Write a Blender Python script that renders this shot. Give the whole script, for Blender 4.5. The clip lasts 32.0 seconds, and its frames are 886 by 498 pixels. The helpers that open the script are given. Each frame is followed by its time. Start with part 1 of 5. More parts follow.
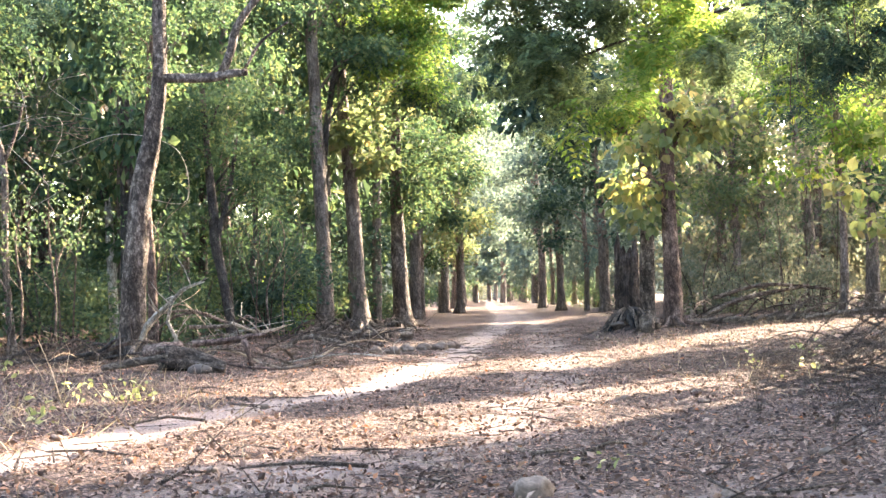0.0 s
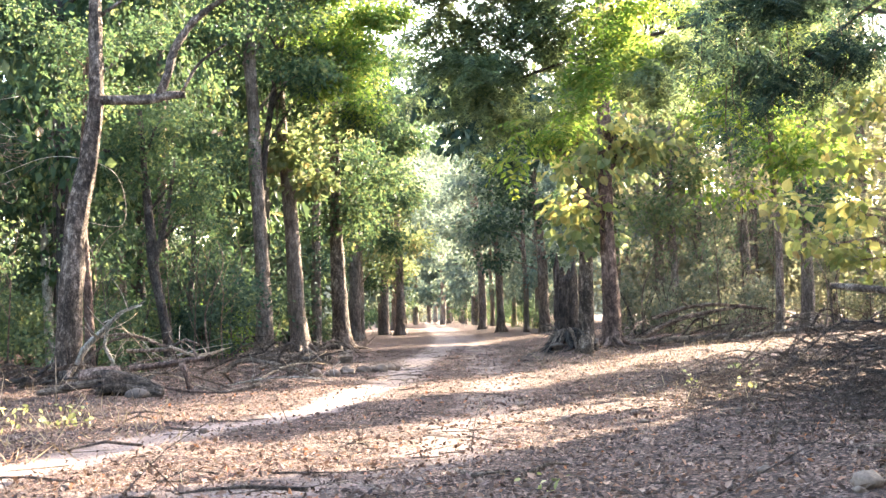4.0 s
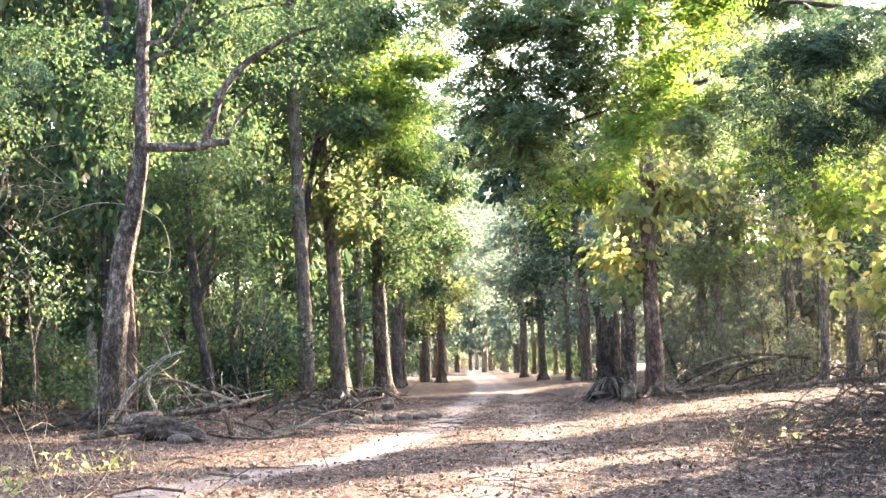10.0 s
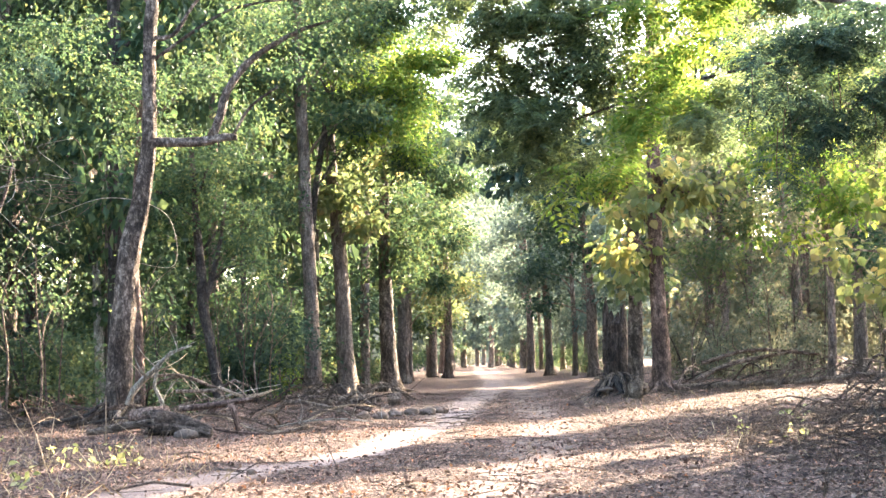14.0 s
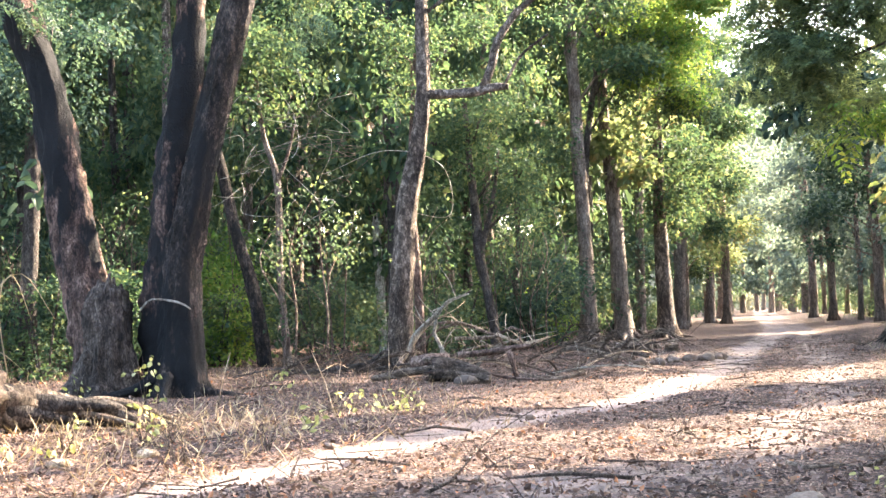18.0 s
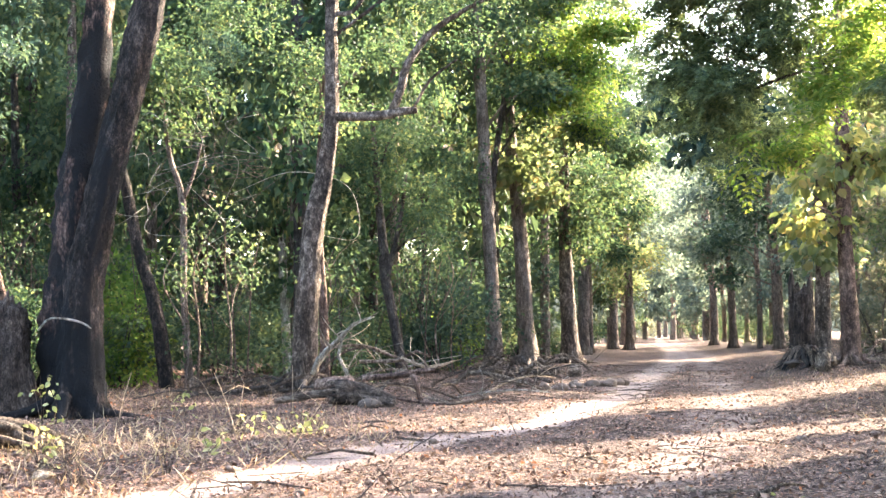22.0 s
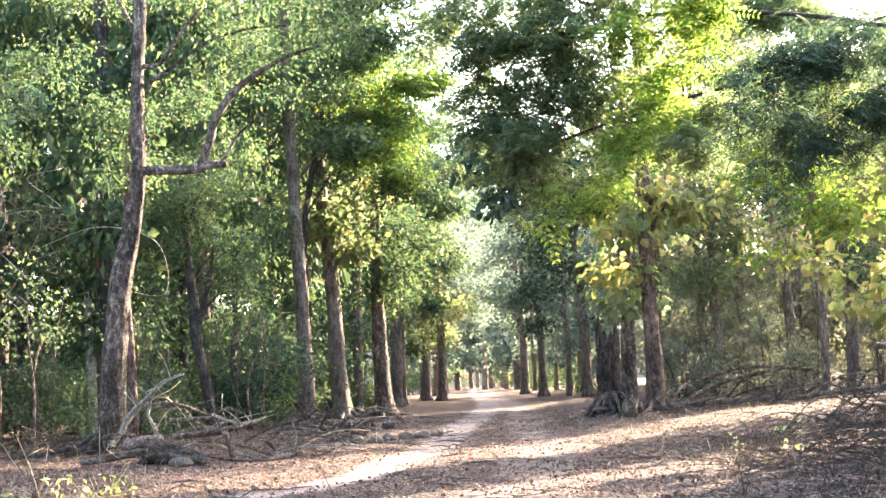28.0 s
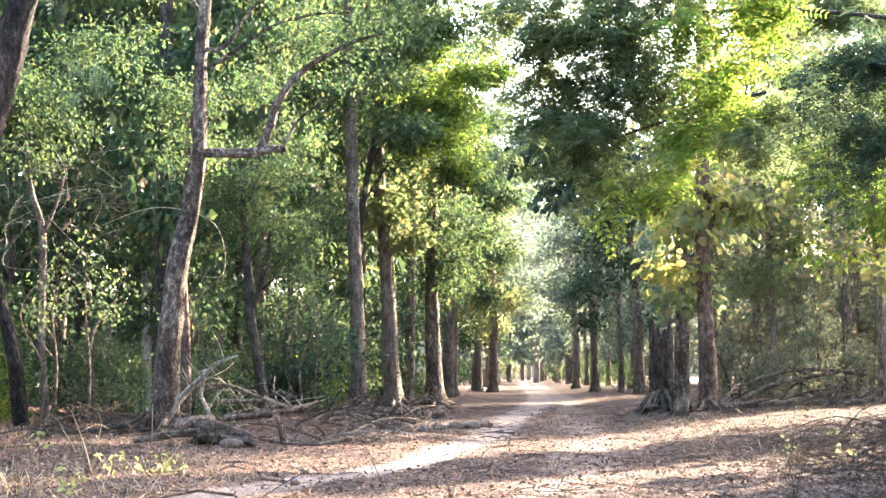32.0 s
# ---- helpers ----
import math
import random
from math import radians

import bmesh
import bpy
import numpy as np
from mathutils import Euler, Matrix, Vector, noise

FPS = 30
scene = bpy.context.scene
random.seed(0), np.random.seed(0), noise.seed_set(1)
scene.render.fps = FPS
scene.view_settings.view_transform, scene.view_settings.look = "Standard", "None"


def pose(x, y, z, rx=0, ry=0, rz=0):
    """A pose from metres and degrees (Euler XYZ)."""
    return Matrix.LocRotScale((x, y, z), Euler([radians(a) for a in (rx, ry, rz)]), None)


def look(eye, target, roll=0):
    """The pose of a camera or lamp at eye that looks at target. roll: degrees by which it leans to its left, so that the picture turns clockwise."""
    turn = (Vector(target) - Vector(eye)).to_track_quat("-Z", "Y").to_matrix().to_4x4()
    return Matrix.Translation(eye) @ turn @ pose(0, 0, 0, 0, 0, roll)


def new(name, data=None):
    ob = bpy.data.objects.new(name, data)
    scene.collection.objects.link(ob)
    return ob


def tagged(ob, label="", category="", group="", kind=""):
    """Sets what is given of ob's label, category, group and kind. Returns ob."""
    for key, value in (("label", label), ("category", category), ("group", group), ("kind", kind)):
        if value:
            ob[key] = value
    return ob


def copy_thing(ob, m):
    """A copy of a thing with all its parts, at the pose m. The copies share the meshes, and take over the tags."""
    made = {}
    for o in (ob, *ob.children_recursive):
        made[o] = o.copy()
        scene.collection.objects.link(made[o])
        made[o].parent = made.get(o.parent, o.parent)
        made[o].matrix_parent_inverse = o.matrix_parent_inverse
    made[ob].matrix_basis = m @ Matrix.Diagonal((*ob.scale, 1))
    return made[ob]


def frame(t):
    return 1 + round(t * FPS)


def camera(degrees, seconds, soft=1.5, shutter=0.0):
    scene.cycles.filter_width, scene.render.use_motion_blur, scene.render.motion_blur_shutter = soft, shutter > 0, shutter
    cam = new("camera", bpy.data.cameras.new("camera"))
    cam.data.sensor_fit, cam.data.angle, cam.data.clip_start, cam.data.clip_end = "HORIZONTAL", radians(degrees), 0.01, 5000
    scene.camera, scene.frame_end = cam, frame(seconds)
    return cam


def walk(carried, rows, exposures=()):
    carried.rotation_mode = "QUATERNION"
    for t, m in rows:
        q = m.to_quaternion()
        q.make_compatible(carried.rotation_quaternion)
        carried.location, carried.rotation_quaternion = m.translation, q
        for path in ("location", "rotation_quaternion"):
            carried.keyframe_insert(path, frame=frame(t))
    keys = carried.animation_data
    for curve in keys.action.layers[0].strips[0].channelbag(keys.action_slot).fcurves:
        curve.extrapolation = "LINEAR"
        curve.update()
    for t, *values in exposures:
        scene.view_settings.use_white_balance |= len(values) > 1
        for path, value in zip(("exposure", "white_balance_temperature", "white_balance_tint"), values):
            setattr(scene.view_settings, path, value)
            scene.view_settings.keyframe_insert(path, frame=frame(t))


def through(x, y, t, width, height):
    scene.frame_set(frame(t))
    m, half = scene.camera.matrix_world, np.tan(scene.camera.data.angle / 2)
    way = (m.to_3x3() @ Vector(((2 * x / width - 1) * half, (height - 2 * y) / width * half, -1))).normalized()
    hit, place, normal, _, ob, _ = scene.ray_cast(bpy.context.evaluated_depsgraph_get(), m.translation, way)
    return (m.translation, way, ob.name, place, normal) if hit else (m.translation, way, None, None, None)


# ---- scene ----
cam = camera(35.33, 32.0)
# seconds, pan to the right, tilt up, roll (degrees); held at chest height, turning on the spot
PATH = [
    (0, -1.74, 1.88, -1.06), (0.5, -1.15, 2.53, -1.12), (1, -0.01, 3.05, -0.86), (1.5, 0.87, 2.61, -0.84), (2, 0.84, 2.26, -0.95),
    (2.5, 0.60, 2.41, -0.99), (3, 0.75, 2.76, -1.32), (3.5, 0.82, 2.70, -1.41), (5.5, 0.47, 2.88, -1.38), (6, 0.52, 2.91, -1.46),
    (6.5, 0.57, 3.10, -1.43), (7, 0.39, 3.28, -1.37), (7.5, 0.30, 3.33, -1.31), (8, 0.08, 3.32, -1.14), (8.5, -0.04, 3.32, -1.17),
    (9, -0.28, 3.87, -1.19), (9.5, -0.79, 4.51, -1.06), (10, -0.93, 4.71, -1.03), (10.5, -0.98, 4.64, -0.85), (11, -1.04, 4.57, -0.74),
    (11.5, -0.98, 4.58, -0.89), (12, -0.94, 4.40, -1.07), (12.5, -0.95, 4.38, -1.03), (13, -1.07, 4.44, -1.00), (13.5, -1.16, 4.53, -0.96),
    (15.5, -2.32, 4.29, -1.27), (16, -5.52, 3.37, -1.48), (16.5, -7.80, 3.12, -1.73), (17, -9.72, 2.79, -2.04), (17.5, -11.39, 2.75, -1.67),
    (18, -12.52, 2.57, -1.46), (18.5, -14.47, 2.34, -1.49), (19, -15.79, 2.52, -1.30), (19.5, -16.83, 2.82, -1.08), (20, -16.93, 2.91, -0.79),
    (20.5, -15.84, 2.76, -0.48), (21, -13.37, 2.89, -0.53), (21.5, -10.48, 3.34, -0.38), (22, -8.64, 3.46, -0.72), (22.5, -6.90, 3.66, -1.44),
    (23, -5.73, 4.09, -1.57), (23.5, -4.94, 4.59, -1.56), (24, -4.14, 4.71, -1.70), (24.5, -3.26, 4.82, -1.54), (25, -1.53, 4.94, -1.89),
    (25.5, -0.73, 4.78, -1.93), (27.5, -0.71, 5.26, -1.99), (28, -0.83, 5.45, -2.09), (28.5, -0.73, 5.77, -2.40), (29, -1.36, 6.19, -1.53),
    (29.5, -1.85, 6.45, -0.65), (30, -2.20, 6.05, -0.41), (30.5, -2.84, 5.56, -0.53), (31, -3.04, 5.24, -0.32), (31.5, -3.03, 5.23, -0.08),
    (32, -3.14, 5.10, 0.03),
]
walk(cam, [(t, pose(0, 0, 1.5, 90 + tilt, 0, -pan) @ pose(0, 0, 0, 0, 0, roll)) for t, pan, tilt, roll in PATH])

# ---- light: low morning sun through the wood, ahead and to the right ----
SUN_AZ, SUN_EL = radians(43), radians(22)      # azimuth from +y towards +x
SX, SY = math.sin(SUN_AZ), math.cos(SUN_AZ)
to_sun = Vector((math.sin(SUN_AZ) * math.cos(SUN_EL), math.cos(SUN_AZ) * math.cos(SUN_EL), math.sin(SUN_EL)))
world = bpy.data.worlds.new("sky")
scene.world = world
world.use_nodes = True
wn = world.node_tree.nodes
sky = wn.new("ShaderNodeTexSky")
sky.sky_type, sky.sun_disc = "NISHITA", False
sky.sun_elevation, sky.sun_rotation = SUN_EL, SUN_AZ
sky.dust_density = 3.0
wn["Background"].inputs["Strength"].default_value = 0.15
world.node_tree.links.new(sky.outputs["Color"], wn["Background"].inputs["Color"])
sun = new("sun", bpy.data.lights.new("sun", "SUN"))
sun.data.energy, sun.data.angle, sun.data.color = 5.0, radians(0.6), (1.0, 0.85, 0.66)
sun.matrix_world = look(to_sun * 100, (0, 0, 0))
scene.view_settings.exposure = 3.8

# ---- materials ----
def nodes_of(name):
    m = bpy.data.materials.new(name)
    m.use_nodes = True
    nt = m.node_tree
    return m, nt, nt.nodes, nt.nodes["Principled BSDF"]


def ramp(nt, fac, stops):
    r = nt.nodes.new("ShaderNodeValToRGB")
    el = r.color_ramp.elements
    while len(el) < len(stops):
        el.new(0.5)
    for e, (pos, col) in zip(el, stops):
        e.position, e.color = pos, (*col, 1)
    nt.links.new(fac, r.inputs[0])
    return r.outputs[0]


def noise_of(nt, scale, detail=4.0, stretch=(1, 1, 1), rough=0.6):
    tc = nt.nodes.new("ShaderNodeTexCoord")
    mp = nt.nodes.new("ShaderNodeMapping")
    mp.inputs["Scale"].default_value = stretch
    nt.links.new(tc.outputs["Object"], mp.inputs[0])
    n = nt.nodes.new("ShaderNodeTexNoise")
    n.inputs["Scale"].default_value, n.inputs["Detail"].default_value, n.inputs["Roughness"].default_value = scale, detail, rough
    nt.links.new(mp.outputs[0], n.inputs["Vector"])
    return n.outputs["Fac"]


def mixed(nt, fac, a, b, kind="MIX"):
    x = nt.nodes.new("ShaderNodeMix")
    x.data_type, x.blend_type = "RGBA", kind
    for sock, v in ((x.inputs[0], fac), (x.inputs[6], a), (x.inputs[7], b)):
        if hasattr(v, "is_linked"):
            nt.links.new(v, sock)
        else:
            sock.default_value = v if isinstance(v, float) else (*v, 1)
    return x.outputs[2]


def bump_of(nt, height, strength, dist, bsdf):
    b = nt.nodes.new("ShaderNodeBump")
    b.inputs["Strength"].default_value, b.inputs["Distance"].default_value = strength, dist
    nt.links.new(height, b.inputs["Height"])
    nt.links.new(b.outputs[0], bsdf.inputs["Normal"])


def bark_material(name, dark, mid, light, patch=0.5, scale=1.0, grain=0.3, burnt=0.0, axis=2, relief=0.07):
    """Rough bark: broken plates and furrows, larger blotches of weathering, and burnt patches where there are any."""
    m, nt, ns, bsdf = nodes_of(name)
    along = [1, 1, 1]
    along[axis] = grain
    furrow = noise_of(nt, 10 * scale, 8, tuple(along), 0.8)
    plates = noise_of(nt, 4 * scale, 5, (1, 1, 0.55), 0.7)
    blotch = noise_of(nt, 1.3 * scale, 6, (1, 1, 0.7), 0.75)
    base = ramp(nt, furrow, [(0.36, dark), (0.5, mid), (0.64, light)])
    base = mixed(nt, 1.0, base, ramp(nt, plates, [(0.4, (0.6, 0.58, 0.56)), (0.6, (1.2, 1.18, 1.16))]), "MULTIPLY")
    tone = ramp(nt, blotch, [(0.4, (0.45, 0.41, 0.38)), (0.58, (1.35, 1.32, 1.28))])
    col = mixed(nt, float(patch), base, mixed(nt, 1.0, base, tone, "MULTIPLY"))
    tc = ns.new("ShaderNodeTexCoord")
    mp = ns.new("ShaderNodeMapping")
    mp.inputs["Scale"].default_value = [1 if v == 1 else v + 0.18 for v in along]
    nt.links.new(tc.outputs["Object"], mp.inputs[0])
    wob = ns.new("ShaderNodeTexNoise")
    wob.inputs["Scale"].default_value, wob.inputs["Detail"].default_value = 5 * scale, 5
    nt.links.new(mp.outputs[0], wob.inputs["Vector"])
    crack = ns.new("ShaderNodeTexVoronoi")
    crack.feature = "DISTANCE_TO_EDGE"
    crack.inputs["Scale"].default_value = 17 * scale
    nt.links.new(mixed(nt, 0.35, mp.outputs[0], wob.outputs["Color"], "ADD"), crack.inputs["Vector"])
    col = mixed(nt, 1.0, col, ramp(nt, crack.outputs["Distance"], [(0.01, (0.5, 0.47, 0.46)), (0.16, (1.12, 1.12, 1.12))]), "MULTIPLY")
    if burnt:
        scar = noise_of(nt, 0.55, 6, (1, 1, 0.35), 0.7)
        col = mixed(nt, ramp(nt, scar, [(0.55 - burnt * 0.2, (0, 0, 0)), (0.6 - burnt * 0.2, (1, 1, 1))]), col, (0.012, 0.011, 0.012))
    nt.links.new(col, bsdf.inputs["Base Color"])
    bsdf.inputs["Roughness"].default_value = 0.9
    bsdf.inputs["Specular IOR Level"].default_value = 0.2
    add = ns.new("ShaderNodeMath")
    add.operation = "MULTIPLY_ADD"
    nt.links.new(plates, add.inputs[0])
    add.inputs[1].default_value = 0.8
    nt.links.new(furrow, add.inputs[2])
    deep = ns.new("ShaderNodeMath")
    deep.operation = "MULTIPLY_ADD"
    nt.links.new(ramp(nt, crack.outputs["Distance"], [(0.0, (0, 0, 0)), (0.12, (1, 1, 1))]), deep.inputs[0])
    deep.inputs[1].default_value = 0.3
    nt.links.new(add.outputs[0], deep.inputs[2])
    bump_of(nt, deep.outputs[0], 1.0, relief, bsdf)
    return m


def leaf_material(name, stops, through=0.45, gloss=0.55, glow=1.6):
    """Leaves that let light through; each leaf has a shade of its own, each tree a slight tint."""
    m, nt, ns, bsdf = nodes_of(name)
    geo = ns.new("ShaderNodeNewGeometry")
    col = ramp(nt, geo.outputs["Random Per Island"], stops)
    big = noise_of(nt, 0.45, 3)
    col = mixed(nt, 1.0, col, ramp(nt, big, [(0.3, (0.66, 0.74, 0.82)), (0.7, (1.22, 1.14, 1.02))]), "MULTIPLY")
    nt.links.new(col, bsdf.inputs["Base Color"])
    bsdf.inputs["Roughness"].default_value = gloss
    bsdf.inputs["Specular IOR Level"].default_value = 0.14
    tr = ns.new("ShaderNodeBsdfTranslucent")
    warm = mixed(nt, 1.0, col, (glow * 1.02, glow * 0.97, glow * 0.7), "MULTIPLY")
    nt.links.new(warm, tr.inputs["Color"])
    mx = ns.new("ShaderNodeMixShader")
    mx.inputs[0].default_value = through
    nt.links.new(bsdf.outputs[0], mx.inputs[1])
    nt.links.new(tr.outputs[0], mx.inputs[2])
    nt.links.new(mx.outputs[0], ns["Material Output"].inputs["Surface"])
    return m


BARK_TEAK = bark_material("teak_bark", (0.09, 0.068, 0.057), (0.2, 0.157, 0.133), (0.36, 0.295, 0.255), 0.5, 1.0, 0.22)
BARK_GREY = bark_material("grey_bark", (0.04, 0.031, 0.027), (0.12, 0.094, 0.08), (0.42, 0.35, 0.3), 1.0, 0.8, 0.5)
BARK_DARK = bark_material("dark_bark", (0.03, 0.026, 0.025), (0.075, 0.063, 0.058), (0.15, 0.126, 0.11))
BARK_CHAR = bark_material("charred_bark", (0.012, 0.01, 0.011), (0.034, 0.028, 0.027), (0.12, 0.09, 0.076), 0.8, 1.0, 0.4, 0.12)
BARK_SNAG = bark_material("weathered_stump_wood", (0.018, 0.014, 0.013), (0.062, 0.047, 0.04), (0.15, 0.118, 0.1), 0.9, 1.0, 0.18, 0.0, 2, 0.05)
BARK_RED = bark_material("red_brown_bark", (0.05, 0.034, 0.029), (0.16, 0.108, 0.09), (0.34, 0.245, 0.2), 0.8, 0.8, 0.45)
BARK_SCAR = bark_material("burnt_red_bark", (0.035, 0.022, 0.02), (0.12, 0.076, 0.064), (0.26, 0.18, 0.15), 0.9, 0.8, 0.4, 0.5)
BARK_PALE = bark_material("pale_bark", (0.2, 0.18, 0.15), (0.38, 0.35, 0.3), (0.55, 0.52, 0.47))
DEADWOOD = bark_material("weathered_deadwood", (0.06, 0.046, 0.037), (0.19, 0.148, 0.118), (0.37, 0.3, 0.245), 0.8, 1.6)
SAWN = bark_material("bare_wood", (0.28, 0.2, 0.13), (0.5, 0.38, 0.27), (0.66, 0.54, 0.4), 0.4, 1.6)
LOG_Y = bark_material("weathered_trunk", (0.02, 0.015, 0.012), (0.07, 0.051, 0.042), (0.15, 0.116, 0.096), 0.9, 0.9, 0.12, 0.0, 1, 0.03)
# split wood, lighter than the trunk because sunlight is put into its colour
SPLIT_Y = bark_material("sun_toned_split_wood", (0.06, 0.045, 0.036), (0.25, 0.2, 0.16), (0.42, 0.35, 0.29), 0.8, 1.2, 0.05, 0.0, 1, 0.03)
LOG_DARK = bark_material("burnt_log", (0.02, 0.016, 0.014), (0.075, 0.057, 0.047), (0.19, 0.15, 0.125), 0.9, 1.2, 0.15, 0.0, 0, 0.03)
LOG_X = bark_material("weathered_log", (0.045, 0.034, 0.028), (0.16, 0.12, 0.095), (0.34, 0.27, 0.22), 0.8, 1.3, 0.13, 0.0, 0)
TWIG = bark_material("dry_twig", (0.06, 0.045, 0.04), (0.13, 0.1, 0.085), (0.24, 0.2, 0.17), 0.5, 3.0)

LEAF_SAL = leaf_material("mid_green_leaf", [(0.0, (0.026, 0.05, 0.033)), (0.5, (0.054, 0.09, 0.05)), (0.88, (0.087, 0.121, 0.059)), (1.0, (0.148, 0.153, 0.073))], 0.45, 0.6)
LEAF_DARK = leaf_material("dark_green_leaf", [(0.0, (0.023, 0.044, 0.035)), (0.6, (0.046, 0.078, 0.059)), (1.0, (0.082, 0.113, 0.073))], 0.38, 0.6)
LEAF_TEAK = leaf_material("olive_teak_leaf", [(0.0, (0.085, 0.115, 0.061)), (0.5, (0.135, 0.17, 0.088)), (0.85, (0.19, 0.205, 0.11)), (1.0, (0.27, 0.22, 0.122))], 0.52, 0.6)
# leaf for sunlit places, the sunshine put into its yellow-green colour
LEAF_LIT = leaf_material("lit_yellow_green_leaf", [(0.0, (0.06, 0.112, 0.026)), (0.6, (0.11, 0.172, 0.04)), (1.0, (0.2, 0.219, 0.06))], 0.56, 0.55, 1.8)
LEAF_YELLOW = leaf_material("yellowing_leaf", [(0.0, (0.11, 0.145, 0.06)), (0.55, (0.19, 0.205, 0.085)), (0.9, (0.27, 0.25, 0.105)), (1.0, (0.33, 0.25, 0.12))], 0.55, 0.5, 1.6)
LEAF_FERN = leaf_material("feathery_leaf", [(0.0, (0.054, 0.08, 0.051)), (0.6, (0.101, 0.133, 0.077)), (1.0, (0.14, 0.173, 0.085))], 0.58, 0.5, 1.9)
# leaf of the far trees; haze is put into its pale bluish colour
LEAF_HAZED = leaf_material("haze_tinted_leaf", [(0.0, (0.077, 0.106, 0.11)), (0.6, (0.121, 0.161, 0.155)), (1.0, (0.186, 0.221, 0.195))], 0.45)
LEAF_BUSH = leaf_material("undergrowth_leaf", [(0.0, (0.039, 0.064, 0.041)), (0.6, (0.074, 0.108, 0.061)), (0.93, (0.118, 0.142, 0.074)), (1.0, (0.186, 0.172, 0.087))], 0.48, 0.6)
# olive leaf of the wood at the right, its colour paled to imitate haze
LEAF_OLIVE = leaf_material("haze_paled_olive_leaf", [(0.0, (0.117, 0.128, 0.1)), (0.6, (0.18, 0.182, 0.14)), (1.0, (0.26, 0.235, 0.18))], 0.5, 0.6, 1.3)
LEAF_DRY = leaf_material("fallen_leaf", [(0.0, (0.046, 0.029, 0.025)), (0.4, (0.124, 0.077, 0.062)), (0.75, (0.247, 0.155, 0.12)), (0.92, (0.391, 0.27, 0.211)), (1.0, (0.464, 0.18, 0.085))], 0.1, 0.85, 1.0)
# leaf of the low plants, paled in colour as if the sun struck it
LEAF_WEED = leaf_material("sunlight_tinted_leaf", [(0.0, (0.16, 0.17, 0.06)), (0.6, (0.3, 0.3, 0.13)), (1.0, (0.45, 0.42, 0.24))], 0.45, 0.5, 1.3)
GRASS = leaf_material("dry_grass", [(0.0, (0.16, 0.11, 0.07)), (0.6, (0.34, 0.25, 0.16)), (1.0, (0.5, 0.4, 0.27))], 0.15, 0.7, 1.0)


def ground_material():
    """Leaf litter, leaf by leaf, over soil, with bare sandy wheel tracks."""
    m, nt, ns, bsdf = nodes_of("forest_floor")
    at = ns.new("ShaderNodeAttribute")
    at.attribute_name = "bare"
    tc = ns.new("ShaderNodeTexCoord")
    wob = ns.new("ShaderNodeTexNoise")
    wob.inputs["Scale"].default_value = 9
    nt.links.new(tc.outputs["Object"], wob.inputs["Vector"])
    shift = mixed(nt, 0.06, tc.outputs["Object"], wob.outputs["Color"], "ADD")
    cells = []
    for scale in (21.0, 36.0):
        v = ns.new("ShaderNodeTexVoronoi")
        v.inputs["Scale"].default_value = scale
        nt.links.new(shift, v.inputs["Vector"])
        cells.append(v)
    fine = noise_of(nt, 34, 6, (1, 1, 1), 0.8)
    mid = noise_of(nt, 1.3, 6, (1, 1, 1), 0.7)
    wide = noise_of(nt, 0.2, 4)
    leaf_stops = [(0.15, (0.022, 0.0145, 0.013)), (0.4, (0.085, 0.055, 0.047)), (0.62, (0.185, 0.12, 0.096)), (0.85, (0.37, 0.26, 0.212)), (0.96, (0.42, 0.185, 0.11))]
    one = ramp(nt, cells[0].outputs["Color"], leaf_stops)
    two = ramp(nt, cells[1].outputs["Color"], leaf_stops)
    litter = mixed(nt, ramp(nt, fine, [(0.45, (0, 0, 0)), (0.55, (1, 1, 1))]), one, two)
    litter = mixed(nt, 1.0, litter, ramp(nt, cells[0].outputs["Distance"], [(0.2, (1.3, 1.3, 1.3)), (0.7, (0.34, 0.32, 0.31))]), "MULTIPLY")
    litter = mixed(nt, 1.0, litter, ramp(nt, mid, [(0.35, (0.72, 0.7, 0.68)), (0.65, (1.25, 1.2, 1.15))]), "MULTIPLY")
    sand = ramp(nt, fine, [(0.3, (0.24, 0.175, 0.15)), (0.55, (0.37, 0.283, 0.248)), (0.75, (0.48, 0.378, 0.34))])
    sand = mixed(nt, 1.0, sand, ramp(nt, wide, [(0.35, (0.82, 0.8, 0.78)), (0.65, (1.1, 1.08, 1.05))]), "MULTIPLY")
    add = ns.new("ShaderNodeMath")
    add.operation = "MULTIPLY_ADD"
    nt.links.new(mid, add.inputs[0])
    add.inputs[1].default_value = 0.9
    nt.links.new(at.outputs["Fac"], add.inputs[2])
    edge = ramp(nt, add.outputs[0], [(0.66, (0, 0, 0)), (1.0, (1, 1, 1))])
    edge = mixed(nt, 1.0, edge, ramp(nt, cells[1].outputs["Color"], [(0.72, (1, 1, 1)), (0.78, (0.45, 0.45, 0.45))]), "MULTIPLY")
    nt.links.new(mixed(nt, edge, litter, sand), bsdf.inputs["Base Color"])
    bsdf.inputs["Roughness"].default_value = 0.95
    bsdf.inputs["Specular IOR Level"].default_value = 0.15
    up = ns.new("ShaderNodeMath")
    up.operation = "MULTIPLY_ADD"
    nt.links.new(cells[0].outputs["Distance"], up.inputs[0])
    up.inputs[1].default_value = -0.7
    nt.links.new(fine, up.inputs[2])
    bump_of(nt, up.outputs[0], 1.0, 0.05, bsdf)
    return m


